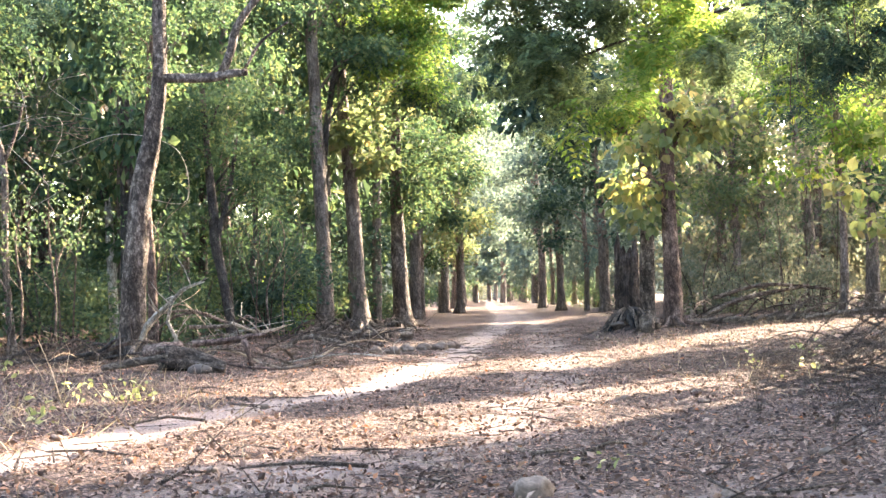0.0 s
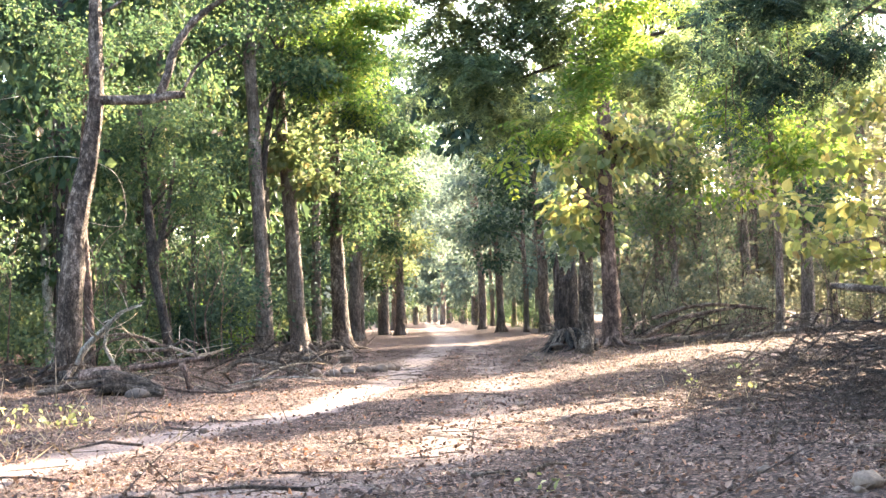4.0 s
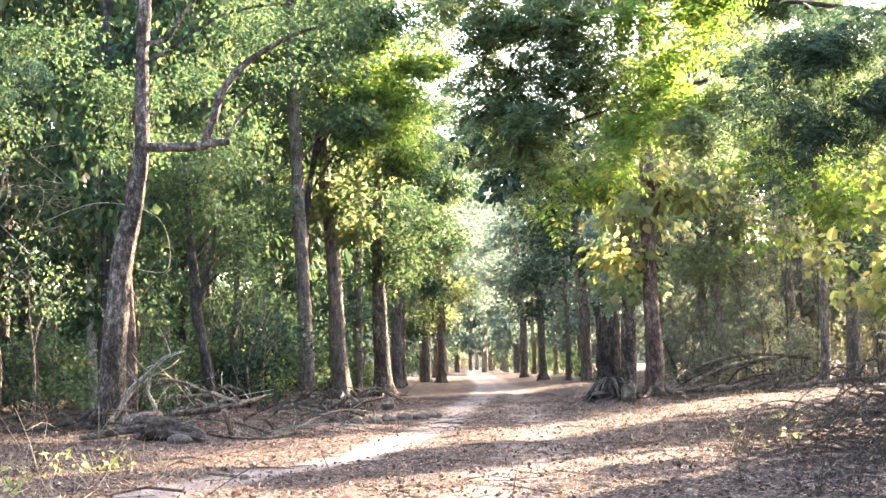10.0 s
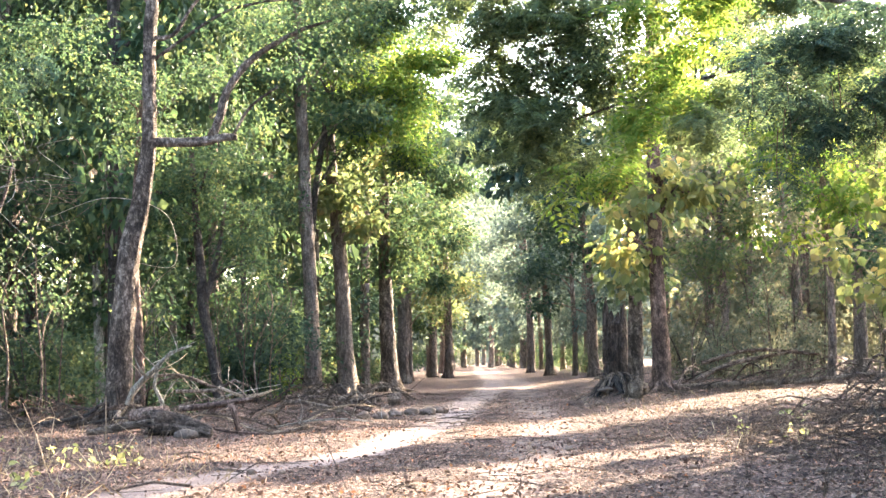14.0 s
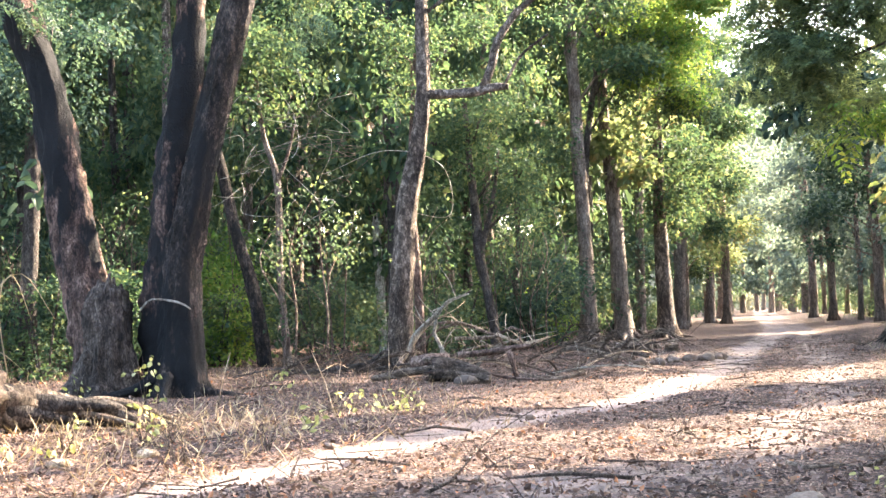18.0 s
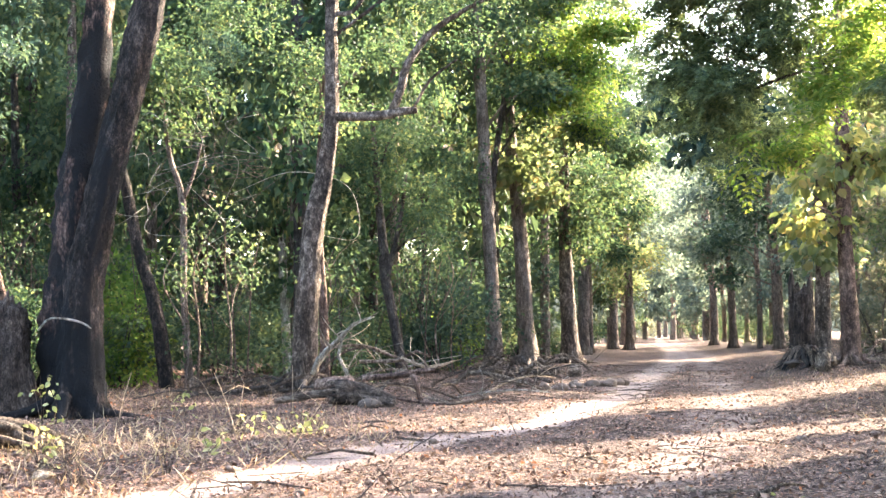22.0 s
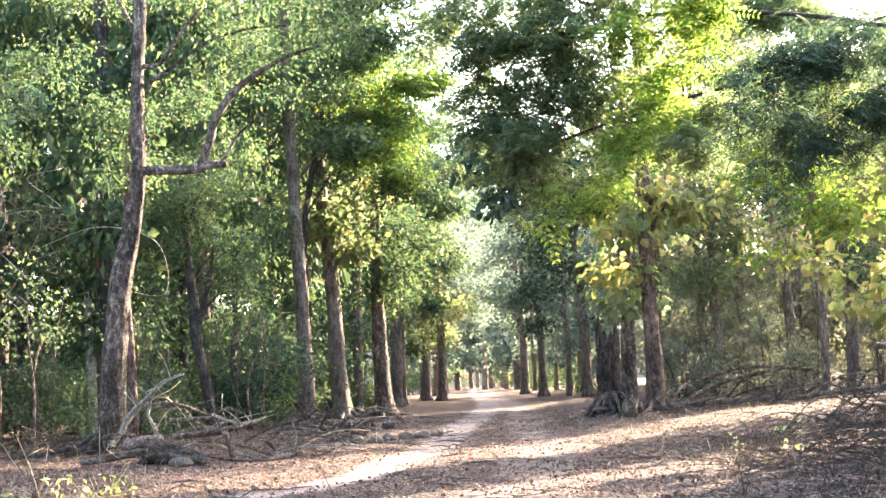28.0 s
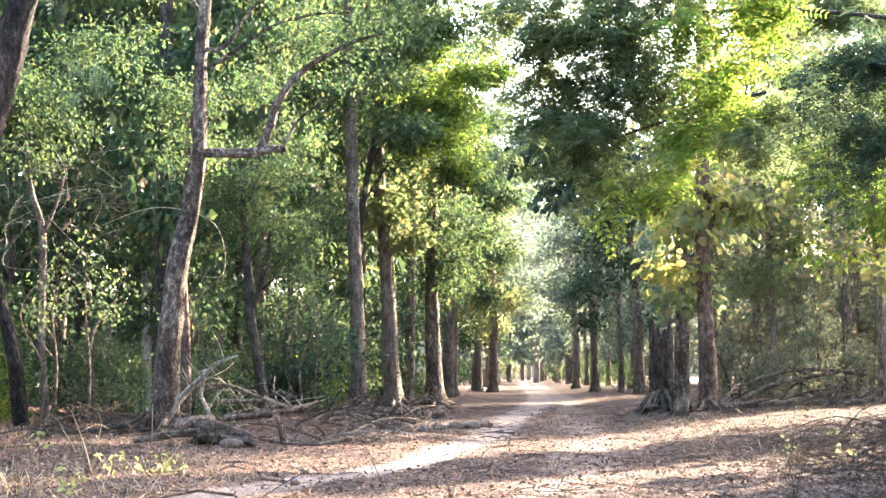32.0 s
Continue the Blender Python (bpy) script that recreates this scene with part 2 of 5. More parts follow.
def stone_material(name, tone):
    m, nt, ns, bsdf = nodes_of(name)
    a = noise_of(nt, 5, 6)
    b = noise_of(nt, 30, 4)
    col = ramp(nt, a, [(0.35, (0.09, 0.066, 0.05)), (0.65, (0.2, 0.15, 0.115))])
    col = mixed(nt, 0.4, col, ramp(nt, b, [(0.35, (0.08, 0.06, 0.048)), (0.7, (0.3, 0.24, 0.195))]))
    nt.links.new(mixed(nt, 1.0, col, tone, "MULTIPLY"), bsdf.inputs["Base Color"])
    bsdf.inputs["Roughness"].default_value = 0.85
    bump_of(nt, b, 0.5, 0.02, bsdf)
    return m


GROUND, STONE, STONE_BROWN = ground_material(), stone_material("field_stone", (0.85, 0.74, 0.66)), stone_material("brown_stone", (0.34, 0.29, 0.26))

# ---- mesh helpers ----


def mesh_from(name, verts, faces, mat, smooth=True):
    """A mesh from arrays: verts (n, 3), faces (m, k)."""
    verts, faces = np.asarray(verts, np.float32), np.asarray(faces, np.int32)
    me = bpy.data.meshes.new(name)
    me.vertices.add(len(verts))
    me.vertices.foreach_set("co", verts.ravel())
    m, k = faces.shape
    me.loops.add(m * k)
    me.loops.foreach_set("vertex_index", faces.ravel())
    me.polygons.add(m)
    me.polygons.foreach_set("loop_start", np.arange(0, m * k, k, dtype=np.int32))
    me.polygons.foreach_set("use_smooth", np.full(m, smooth))
    me.update(calc_edges=True)
    me.materials.append(mat)
    return me


def joined(pieces):
    vs, fs, n = [], [], 0
    for v, f in pieces:
        vs.append(v)
        fs.append(f + n)
        n += len(v)
    return np.concatenate(vs), np.concatenate(fs)


def part(name, geo, mat, parent, label="", smooth=True):
    """Links arrays (verts, faces) as one mesh object under a thing or a part."""
    ob = new(name, mesh_from(name, geo[0], geo[1], mat, smooth))
    ob.parent = parent
    if label:
        tagged(ob, label)
    return ob


def thing(name, place, label, category, group="", kind=""):
    ob = new(name)
    ob.location = place
    ob.empty_display_size = 0.2
    return tagged(ob, label, category, group, kind)


def smooth_path(pts, step):
    """Catmull-Rom through (x, y, z, r) points, about one ring each step metres."""
    p = np.array(pts, float)
    q = np.vstack([2 * p[0] - p[1], p, 2 * p[-1] - p[-2]])
    out = []
    for i in range(1, len(q) - 2):
        n = max(1, int(np.linalg.norm(q[i + 1, :3] - q[i, :3]) / step))
        for t in np.arange(n) / n:
            a, b, c, d = q[i - 1:i + 3]
            out.append(0.5 * (2 * b + (c - a) * t + (2 * a - 5 * b + 4 * c - d) * t * t + (3 * b - a - 3 * c + d) * t ** 3))
    out.append(p[-1])
    return np.array(out)


def tube(pts, sides=12, step=0.5, lump=0.08, seed=0, lobes=0, rough=0.0, ridge=0.0):
    """A round, uneven stem along (x, y, z, r) points; lobes: buttress-like ridges near its foot."""
    rng = np.random.default_rng(seed + 11)
    c = smooth_path(pts, step)
    n = len(c)
    d = np.gradient(c[:, :3], axis=0)
    d /= np.linalg.norm(d, axis=1)[:, None] + 1e-9
    ref = np.array([1.0, 0, 0]) if abs(d[0, 0]) < 0.8 else np.array([0, 1.0, 0])
    u = ref - (d @ ref)[:, None] * d
    u /= np.linalg.norm(u, axis=1)[:, None]
    w = np.cross(d, u)
    ang = np.arange(sides) * 2 * np.pi / sides
    ph = rng.uniform(0, 6.28, 8)
    s = np.arange(n)[:, None]
    r = np.maximum(c[:, 3], 0.004)[:, None] * (1 + lump * (np.sin(2 * ang + ph[0] + 0.35 * s) + 0.7 * np.sin(3 * ang + ph[1] - 0.5 * s) + 0.6 * np.sin(5 * ang + ph[2] + 0.21 * s)) * 0.6
                                         + lump * 0.5 * rng.normal(size=(n, sides)))
    if rough:
        q = rng.uniform(0, 6.28, 9)
        r = r * (1 + rough * (np.sin(4 * ang + q[0] + 0.9 * s) * np.sin(0.7 * s + q[1]) + 0.8 * np.sin(7 * ang + q[2] - 1.3 * s) * np.sin(1.1 * s + q[3]) + 0.6 * np.sin(11 * ang + q[4] + 0.5 * s) + 0.5 * rng.normal(size=(n, sides))))
    if ridge:
        q = rng.uniform(0, 6.28, 6)
        r = r * (1 + ridge * (np.sin(5 * ang + q[0] + 0.04 * s) + 0.8 * np.abs(np.sin(4.5 * ang + q[1] - 0.03 * s)) + 0.7 * np.sin(11 * ang + q[2] + 0.05 * s) + 0.5 * np.sin(17 * ang + q[3] - 0.04 * s) * np.sin(0.25 * s + q[4])))
    if lobes:
        h = c[:, 2] - c[0, 2]
        r = r * (1 + (np.exp(-h / 0.45)[:, None]) * (0.35 + 0.45 * np.cos(lobes * ang + ph[3])))
    v = c[:, None, :3] + r[..., None] * (np.cos(ang)[None, :, None] * u[:, None] + np.sin(ang)[None, :, None] * w[:, None])
    v = v.reshape(-1, 3)
    i, j = np.meshgrid(np.arange(n - 1), np.arange(sides), indexing="ij")
    a, b = i * sides + j, i * sides + (j + 1) % sides
    f = np.stack([a, b, b + sides, a + sides], -1).reshape(-1, 4)
    # close both ends with fans of quads to a centre
    for ring, flip in ((0, True), (n - 1, False)):
        k = len(v)
        v = np.vstack([v, c[ring, :3] + (d[ring] * c[ring, 3] * 0.2 if not flip else 0)])
        j = np.arange(0, sides, 2)
        e = np.stack([np.full(len(j), k), ring * sides + j, ring * sides + (j + 1) % sides, ring * sides + (j + 2) % sides], -1)
        f = np.vstack([f, e[:, ::-1] if flip else e])
    return v, f


def unit(a):
    return a / (np.linalg.norm(a, axis=-1, keepdims=True) + 1e-9)


def leaf_blades(pos, axis, normal, length, width, oval=False):
    """Leaves from base points, directions and faces; a folded rhomb each, or an oval of six corners."""
    axis = unit(axis)
    side = unit(np.cross(axis, normal))
    nrm = np.cross(side, axis)
    L, W = length[:, None], width[:, None]
    n = len(pos)
    if oval:
        v = np.stack([pos, pos + axis * L * 0.3 + side * W * 0.5 + nrm * W * 0.12, pos + axis * L * 0.68 + side * W * 0.42 + nrm * W * 0.1,
                      pos + axis * L - nrm * L * 0.12, pos + axis * L * 0.68 - side * W * 0.42 + nrm * W * 0.1,
                      pos + axis * L * 0.3 - side * W * 0.5 + nrm * W * 0.12], 1).reshape(-1, 3)
        o = (np.arange(n) * 6)[:, None]
        f = np.concatenate([o + np.array([0, 1, 2, 3]), o + np.array([3, 4, 5, 0])])
    else:
        v = np.stack([pos, pos + axis * L * 0.5 + side * W * 0.5 + nrm * W * 0.15, pos + axis * L - nrm * L * 0.1,
                      pos + axis * L * 0.5 - side * W * 0.5 + nrm * W * 0.15], 1).reshape(-1, 3)
        f = (np.arange(n) * 4)[:, None] + np.array([0, 1, 2, 3])
    return v, f


def sprig_leaves(rng, centres, per, spread, size, droop=0.35, aspect=0.62, oval=False):
    """Clusters of leaves round sprig centres."""
    n = len(centres)
    off = rng.normal(size=(n, per, 3)) * spread
    off[..., 2] *= 0.6
    pos = (centres[:, None] + off).reshape(-1, 3)
    ax = unit(off.reshape(-1, 3) + rng.normal(size=(n * per, 3)) * spread * 0.8)
    ax[:, 2] -= droop
    nr = rng.normal(size=(n * per, 3)) * 0.7 + np.array([0, 0, 1.0])
    ln = size * rng.uniform(0.6, 1.3, n * per)
    return leaf_blades(pos, ax, nr, ln, ln * aspect, oval)


def frond_leaves(rng, centres, per, size, pairs=7, wide=0.46):
    """Feathery compound leaves: per fronds at each centre, each with rows of narrow leaflets on both sides."""
    n = len(centres) * per
    c = np.repeat(centres, per, 0) + rng.normal(size=(n, 3)) * 0.12
    ax = rng.normal(size=(n, 3)) * np.array([1, 1, 0.35])
    ax[:, 2] -= 0.35
    ax = unit(ax)
    side = unit(np.cross(ax, rng.normal(size=(n, 3)) * 0.35 + np.array([0, 0, 1.0])))
    up = np.cross(side, ax)
    ln = size * rng.uniform(0.7, 1.25, n)
    t = (np.arange(pairs) + 1) / pairs
    pos = c[:, None, None] + ax[:, None, None] * (ln[:, None] * t)[..., None, None] - up[:, None, None] * (ln[:, None] * t ** 2 * 0.25)[..., None, None]
    pos = np.broadcast_to(pos, (n, pairs, 2, 3))
    sg = np.array([1.0, -1.0])[None, None, :, None]
    la = np.broadcast_to(side[:, None, None] * sg + ax[:, None, None] * 0.45 - up[:, None, None] * 0.2, (n, pairs, 2, 3))
    ll = (ln[:, None] * (0.34 - 0.16 * t))[..., None] * np.ones(2)
    nr = np.broadcast_to(up[:, None, None], (n, pairs, 2, 3)).reshape(-1, 3)
    return leaf_blades(pos.reshape(-1, 3), la.reshape(-1, 3), nr, ll.ravel(), ll.ravel() * wide)


def crown_points(rng, lobes, n, tight=8):
    """Sprig centres in flat tufts, spread over ellipsoid lobes (x, y, z, rx, rz) with gaps between the tufts."""
    lobes = np.array(lobes, float)
    area = lobes[:, 3] ** 1.5 * lobes[:, 4] ** 0.5
    m = max(3 * len(lobes), n // tight)
    k = rng.choice(len(lobes), m, p=area / area.sum())
    r = rng.uniform(0.12, 1.0, m) ** 0.45 * rng.uniform(0.85, 1.12, m)
    tuft = lobes[k, :3] + unit(rng.normal(size=(m, 3))) * r[:, None] * np.stack([lobes[k, 3], lobes[k, 3], lobes[k, 4]], 1)
    j = np.concatenate([np.arange(m), rng.integers(0, m, n - m)]) if n > m else np.arange(n)
    wide = (0.12 + 0.17 * lobes[k[j], 3])[:, None] * np.array([1, 1, 0.4])
    return tuft[j] + rng.normal(size=(n, 3)) * wide


def random_lobes(rng, z0, z1, radius, n):
    out = []
    for i in range(n):
        h = (i + rng.uniform(0.2, 0.8)) / n
        wide = radius * (0.55 + 0.6 * math.sin(math.pi * min(1, h * 0.85 + 0.12)))
        a, d = rng.uniform(0, 6.28), wide * rng.uniform(0.25, 0.75)
        s = wide * rng.uniform(0.4, 0.62)
        out.append((d * math.cos(a), d * math.sin(a), z0 + (z1 - z0) * h, s, s * rng.uniform(0.6, 0.9)))
    return out


def limbs_to(rng, stem, lobes, r):
    """Thin limbs from a stem (x, y, z, r) path up into the lobes of its crown."""
    st = smooth_path(stem, 0.4)
    out = []
    for x, y, z, rx, rz in lobes:
        ok = st[st[:, 2] < z - 0.15 * abs(z)]
        k = ok[-1] if len(ok) else st[0]
        a, b = k[:3], np.array([x, y, z])
        m = (a + b) / 2 + np.array([0, 0, 0.12 * np.linalg.norm(b - a)]) + rng.normal(size=3) * 0.15
        rr = min(r, k[3] * 0.55)
        out.append(tube([(*a, rr), (*m, rr * 0.7), (*b, rr * 0.3)], 6, 0.6, 0.06, int(rng.integers(1e6))))
    return out


def tree(place, stem, bark, lobes, leaf, label, sprigs=400, per=14, size=0.16, spread=0.28, sides=14, lobes_foot=0, group="", extra=(), oval=False, aspect=0.64, seed=0, droop=0.3, limb_r=0.06, max_limbs=9, fronds=False, rough=0.03, lit=()):
    """A tree: a stem along (x, z, r) or (x, y, z, r) points about its foot, limbs and a crown of clustered leaves."""
    rng = np.random.default_rng(seed + 100)
    ob = thing("tree", place, label, "tree", group)
    pts = [(p[0], 0.0, p[1], p[2]) if len(p) == 3 else p for p in stem]
    part("trunk", tube(pts, sides, 0.3, 0.07, seed, lobes_foot, rough), bark, ob)
    br = [tube([(p[0], 0.0, p[1], p[2]) if len(p) == 3 else p for p in e], 10, 0.22, 0.09, seed + i + 1, 0, rough) for i, e in enumerate(extra)]
    for b in br:
        part("branch", b, bark, ob)
    if lobes:
        for lim in limbs_to(rng, pts, lobes[:max_limbs], limb_r):
            part("limb", lim, bark, ob)
        at = crown_points(rng, lobes, sprigs, 3 if fronds else 8)
        part("crown", frond_leaves(rng, at, per, size) if fronds else sprig_leaves(rng, at, per, spread, size, droop, aspect, oval), leaf, ob, smooth=False)
    # lit: lobes given a brighter leaf colour in place of sunlight
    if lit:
        part("sun_tinted_foliage", sprig_leaves(rng, crown_points(rng, lit, sprigs // 2), per, spread, size, droop, aspect, oval), LEAF_LIT, ob, "leaves coloured bright yellow-green for sunlight", False)
    return ob


def bank(x, y):
    """The ground rises a little to the right of the track."""
    return np.clip(0.05 * (x - 2.5), 0, 0.6)


def ground_z(x, y):
    x, y = np.asarray(x, float), np.asarray(y, float)
    z = bank(x, y) + 0.03 * np.sin(x * 0.9 + 0.3 * y) + 0.025 * np.sin(y * 0.7 - x * 0.4) + 0.015 * np.sin(2.3 * x + 1.7 * y)
    z = z + 0.6 * np.exp(-((x - 4.6) / 1.0) ** 2 - ((y - 46.0) / 1.5) ** 2)   # mound under the burnt stump
    return z - 0.05 * (1 - 1 / (1 + 0.002 * (x * x)))

# ---- ground ----
TRACKS = [[(-9.5, 3), (-5.7, 10), (-4.3, 14.3), (-2.9, 20), (-1.7, 25), (-0.8, 31), (-0.5, 42), (0.1, 52), (1.0, 74), (1.3, 93), (0.6, 160), (0.6, 300)],
          [(-5.5, 0), (-2.6, 9), (0.0, 15), (1.0, 22), (1.5, 30), (2.1, 55), (2.6, 80), (2.4, 160), (2.4, 300)]]


def track_distance(x, y, k):
    ys = [p[1] for p in TRACKS[k]]
    return np.abs(x - np.interp(y, ys, [p[0] for p in TRACKS[k]]))


def bareness(x, y):
    d0, d1 = track_distance(x, y, 0), track_distance(x, y, 1)
    b = 0.75 * np.exp(-(d0 / 0.55) ** 2) + (0.3 - 0.1 * np.clip((y - 30) / 30, 0, 1)) * np.exp(-(d1 / 0.8) ** 2)
    far = np.clip((y - 40) / 40, 0, 1)
    b = b + 0.34 * np.exp(-((x - 2.5) / 3.2) ** 2 - ((y - 9.8) / 1.3) ** 2) + 0.3 * np.exp(-((x + 2.6) / 1.5) ** 2 - ((y - 12) / 1.5) ** 2)
    mid = (x - 1.2) / 3.2
    return np.clip(b + (0.08 + 0.14 * far) * np.exp(-mid ** 4), 0, 1)


def axis_steps(fine_lo, fine_hi, step, reach):
    a = np.arange(fine_lo, fine_hi, step)
    s = step
    up, down = [a[-1]], [a[0]]
    while up[-1] < reach:
        s *= 1.35
        up.append(up[-1] + s)
    s = step
    while down[-1] > -reach:
        s *= 1.35
        down.append(down[-1] - s)
    return np.array(down[:0:-1] + list(a) + up[1:])


gx, gy = axis_steps(-16, 14, 0.22, 1800), axis_steps(6, 66, 0.25, 1800)
X, Y = np.meshgrid(gx, gy, indexing="ij")
near = np.exp(-((X / 60) ** 2 + ((Y - 30) / 90) ** 2) ** 2)
Z = ground_z(X, Y) + near * 0.012 * np.random.default_rng(3).normal(size=X.shape)
rut = 0.05 * np.exp(-(track_distance(X, Y, 0) / 0.4) ** 2) + 0.035 * np.exp(-(track_distance(X, Y, 1) / 0.45) ** 2)
Z = Z - rut * near
i, j = np.meshgrid(np.arange(len(gx) - 1), np.arange(len(gy) - 1), indexing="ij")
a = i * len(gy) + j
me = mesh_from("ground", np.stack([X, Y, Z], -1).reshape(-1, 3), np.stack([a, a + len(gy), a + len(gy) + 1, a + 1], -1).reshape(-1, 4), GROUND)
me.attributes.new("bare", "FLOAT", "POINT").data.foreach_set("value", bareness(X, Y).ravel().astype(np.float32))
ground = tagged(new("ground", me), "leaf-littered forest floor with two sandy wheel tracks", "ground", kind="structure")

# fallen leaves
rng = np.random.default_rng(21)
n = 165000
yy = 9 + 52 * rng.uniform(0, 1, n) ** 2.0
xx = rng.uniform(-0.62, 0.46, n) * (yy + 6)
keep = rng.uniform(0, 1, n) > np.clip(bareness(xx, yy) * 1.25, 0, 0.97)
xx, yy = xx[keep], yy[keep]
n = len(xx)
ax = rng.normal(size=(n, 3)) * np.array([1, 1, 0.6])
ln = 0.025 + 0.075 * rng.uniform(0, 1, n) ** 2
litter = leaf_blades(np.stack([xx, yy, ground_z(xx, yy) + rng.uniform(-0.004, 0.014, n)], 1), ax, rng.normal(size=(n, 3)) * 0.7 + np.array([0, 0, 1]), ln, ln * rng.uniform(0.35, 0.75, n))
tagged(new("fallen_leaves", mesh_from("fallen_leaves", *litter, LEAF_DRY, False)), "dry brown fallen leaves strewn over the ground", "leaves", kind="stuff")

# ---- trees that stand out, along the left verge ----
def lobes_of(*rows):
    return [tuple(r) for r in rows]


tree((-8.8, 35, 0), [(-0.2, -0.1, 0.33), (-0.1, 2.2, 0.3), (0.1, 4.25, 0.27), (0.42, 5.72, 0.22), (0.6, 7.3, 0.19), (0.62, 9.65, 0.16), (0.72, 11.6, 0.13), (0.75, 15, 0.07)], BARK_GREY,
     lobes_of((0.2, 0.6, 13.6, 2.2, 1.5), (-1.2, 1.5, 12.6, 1.6, 1.1), (4.4, 0.5, 10.9, 1.6, 1.1), (3.4, 0.6, 9.6, 1.2, 0.8), (2.2, 1.0, 12.2, 1.5, 1.0), (-2.4, 1.6, 10.2, 1.4, 1.0), (1.4, 1.4, 9.4, 1.1, 0.8)),
     LEAF_SAL, "tall grey-barked tree with a forked side branch", 560, 18, 0.13, 0.25, 22, 5, seed=1, max_limbs=3, rough=0.06,
     extra=([(0.6, 7.15, 0.12), (1.9, 7.12, 0.13), (2.34, 7.2, 0.12), (2.85, 7.23, 0.08)], [(2.2, 7.18, 0.12), (2.42, 7.75, 0.11), (2.6, 8.4, 0.1), (3.1, 9.1, 0.09), (3.8, 9.6, 0.07), (4.6, 10.0, 0.05), (5.3, 10.2, 0.03)], [(2.75, 7.25, 0.04), (3.2, 8.0, 0.04), (3.9, 8.5, 0.025)], [(0.65, 9.86, 0.06), (1.2, 9.88, 0.06), (1.73, 10.66, 0.04), (2.3, 11.33, 0.03)]))
tree((-6.6, 57.0, 0), [(0, -0.1, 0.40), (-0.01, 1.8, 0.32), (-0.1, 4.8, 0.29), (-0.24, 7.6, 0.27), (-0.31, 9.7, 0.25), (-0.45, 13.3, 0.22), (-0.58, 18, 0.14)], BARK_TEAK,
     lobes_of((-1.4, 0, 13.0, 1.6, 1.2), (1.2, 0, 14.5, 2.0, 1.4), (-0.6, 0, 17.5, 2.8, 1.8), (1.9, -0.4, 11.6, 1.3, 0.9)), LEAF_SAL, "straight fluted brown trunk with a green crown", 380, 13, 0.24, 0.34, 14, 5, seed=2)
broad = tree((-5.6, 62, 0), [(0, -0.1, 0.46), (-0.13, 1.8, 0.37), (-0.25, 4.6, 0.34), (-0.38, 7.1, 0.31), (-0.6, 9.2, 0.26), (-0.75, 13, 0.2), (-0.7, 16, 0.12)], BARK_TEAK,
             lobes_of((1.6, 0, 12.6, 1.8, 1.2), (-1.2, 0, 12.6, 1.6, 1.2), (0.6, 0, 15.5, 2.6, 1.7)), LEAF_SAL, "broad teak trunk with flared roots and yellowing leaves", 300, 13, 0.24, 0.36, 14, 5, seed=3)
rr = np.random.default_rng(35)
part("low_crown", sprig_leaves(rr, crown_points(rr, lobes_of((-0.8, -0.7, 8.7, 1.1, 0.9), (0.5, -0.7, 9.8, 1.2, 0.9), (-1.5, -0.7, 9.9, 0.8, 0.7), (1.6, -0.7, 8.9, 1.1, 0.8), (2.4, -0.6, 9.9, 0.9, 0.7), (1.0, -0.6, 7.6, 0.8, 0.6)), 130), 7, 0.4, 0.36, 0.6, 0.72, True), LEAF_TEAK, broad, "large yellowish hanging leaves", False)
tree((-5.9, 75, 0), [(0, -0.1, 0.27), (0.08, 6.4, 0.24), (0.15, 8.2, 0.21), (0.16, 14, 0.14)], BARK_TEAK, lobes_of((0.4, 0, 11.5, 2.0, 1.5), (-0.8, 0, 14, 2.2, 1.6)), LEAF_TEAK, "slim teak trunk behind broader ones", 220, 8, 0.36, 0.45, 10, 0, seed=4, aspect=0.62)
tree((-4.1, 67, 0), [(0.05, -0.1, 0.52), (-0.02, 1.8, 0.40), (-0.1, 4.0, 0.34), (-0.14, 7.0, 0.28), (-0.1, 12, 0.16)], BARK_GREY,
     lobes_of((0.7, -0.6, 6.4, 1.3, 1.0), (-0.9, -0.4, 6.8, 1.2, 1.0), (1.7, 0, 8.2, 1.6, 1.2), (0, 0, 9.6, 1.9, 1.4), (1.6, 0, 11.5, 2.1, 1.5), (-0.8, 0, 13, 2.2, 1.6)), LEAF_SAL, "leafy tree with spreading buttress roots", 520, 13, 0.24, 0.4, 14, 6, seed=5)
for x, y, h, r, s in ((-5.2, 82, 11, 0.17, 6), (-4.5, 97, 12, 0.2, 7), (-5.6, 108, 13, 0.24, 8), (-2.05, 110, 13, 0.38, 9), (-4.3, 131, 12, 0.24, 10), (-3.4, 150, 13, 0.4, 11), (-3.0, 180, 14, 0.4, 12)):
    rr = np.random.default_rng(s)
    tree((x, y, 0), [(0, -0.1, r), (0.05, 3, r * 0.85), (0.0, 6.5, r * 0.75), (-0.2, h, r * 0.4)], BARK_TEAK, random_lobes(rr, 4.0, h + 3, 2.4, 8), LEAF_TEAK if s % 2 else LEAF_SAL, "leafy roadside tree with a brown trunk", 330, 10, 0.3, 0.45, 10, 5, "roadside trees", seed=s)

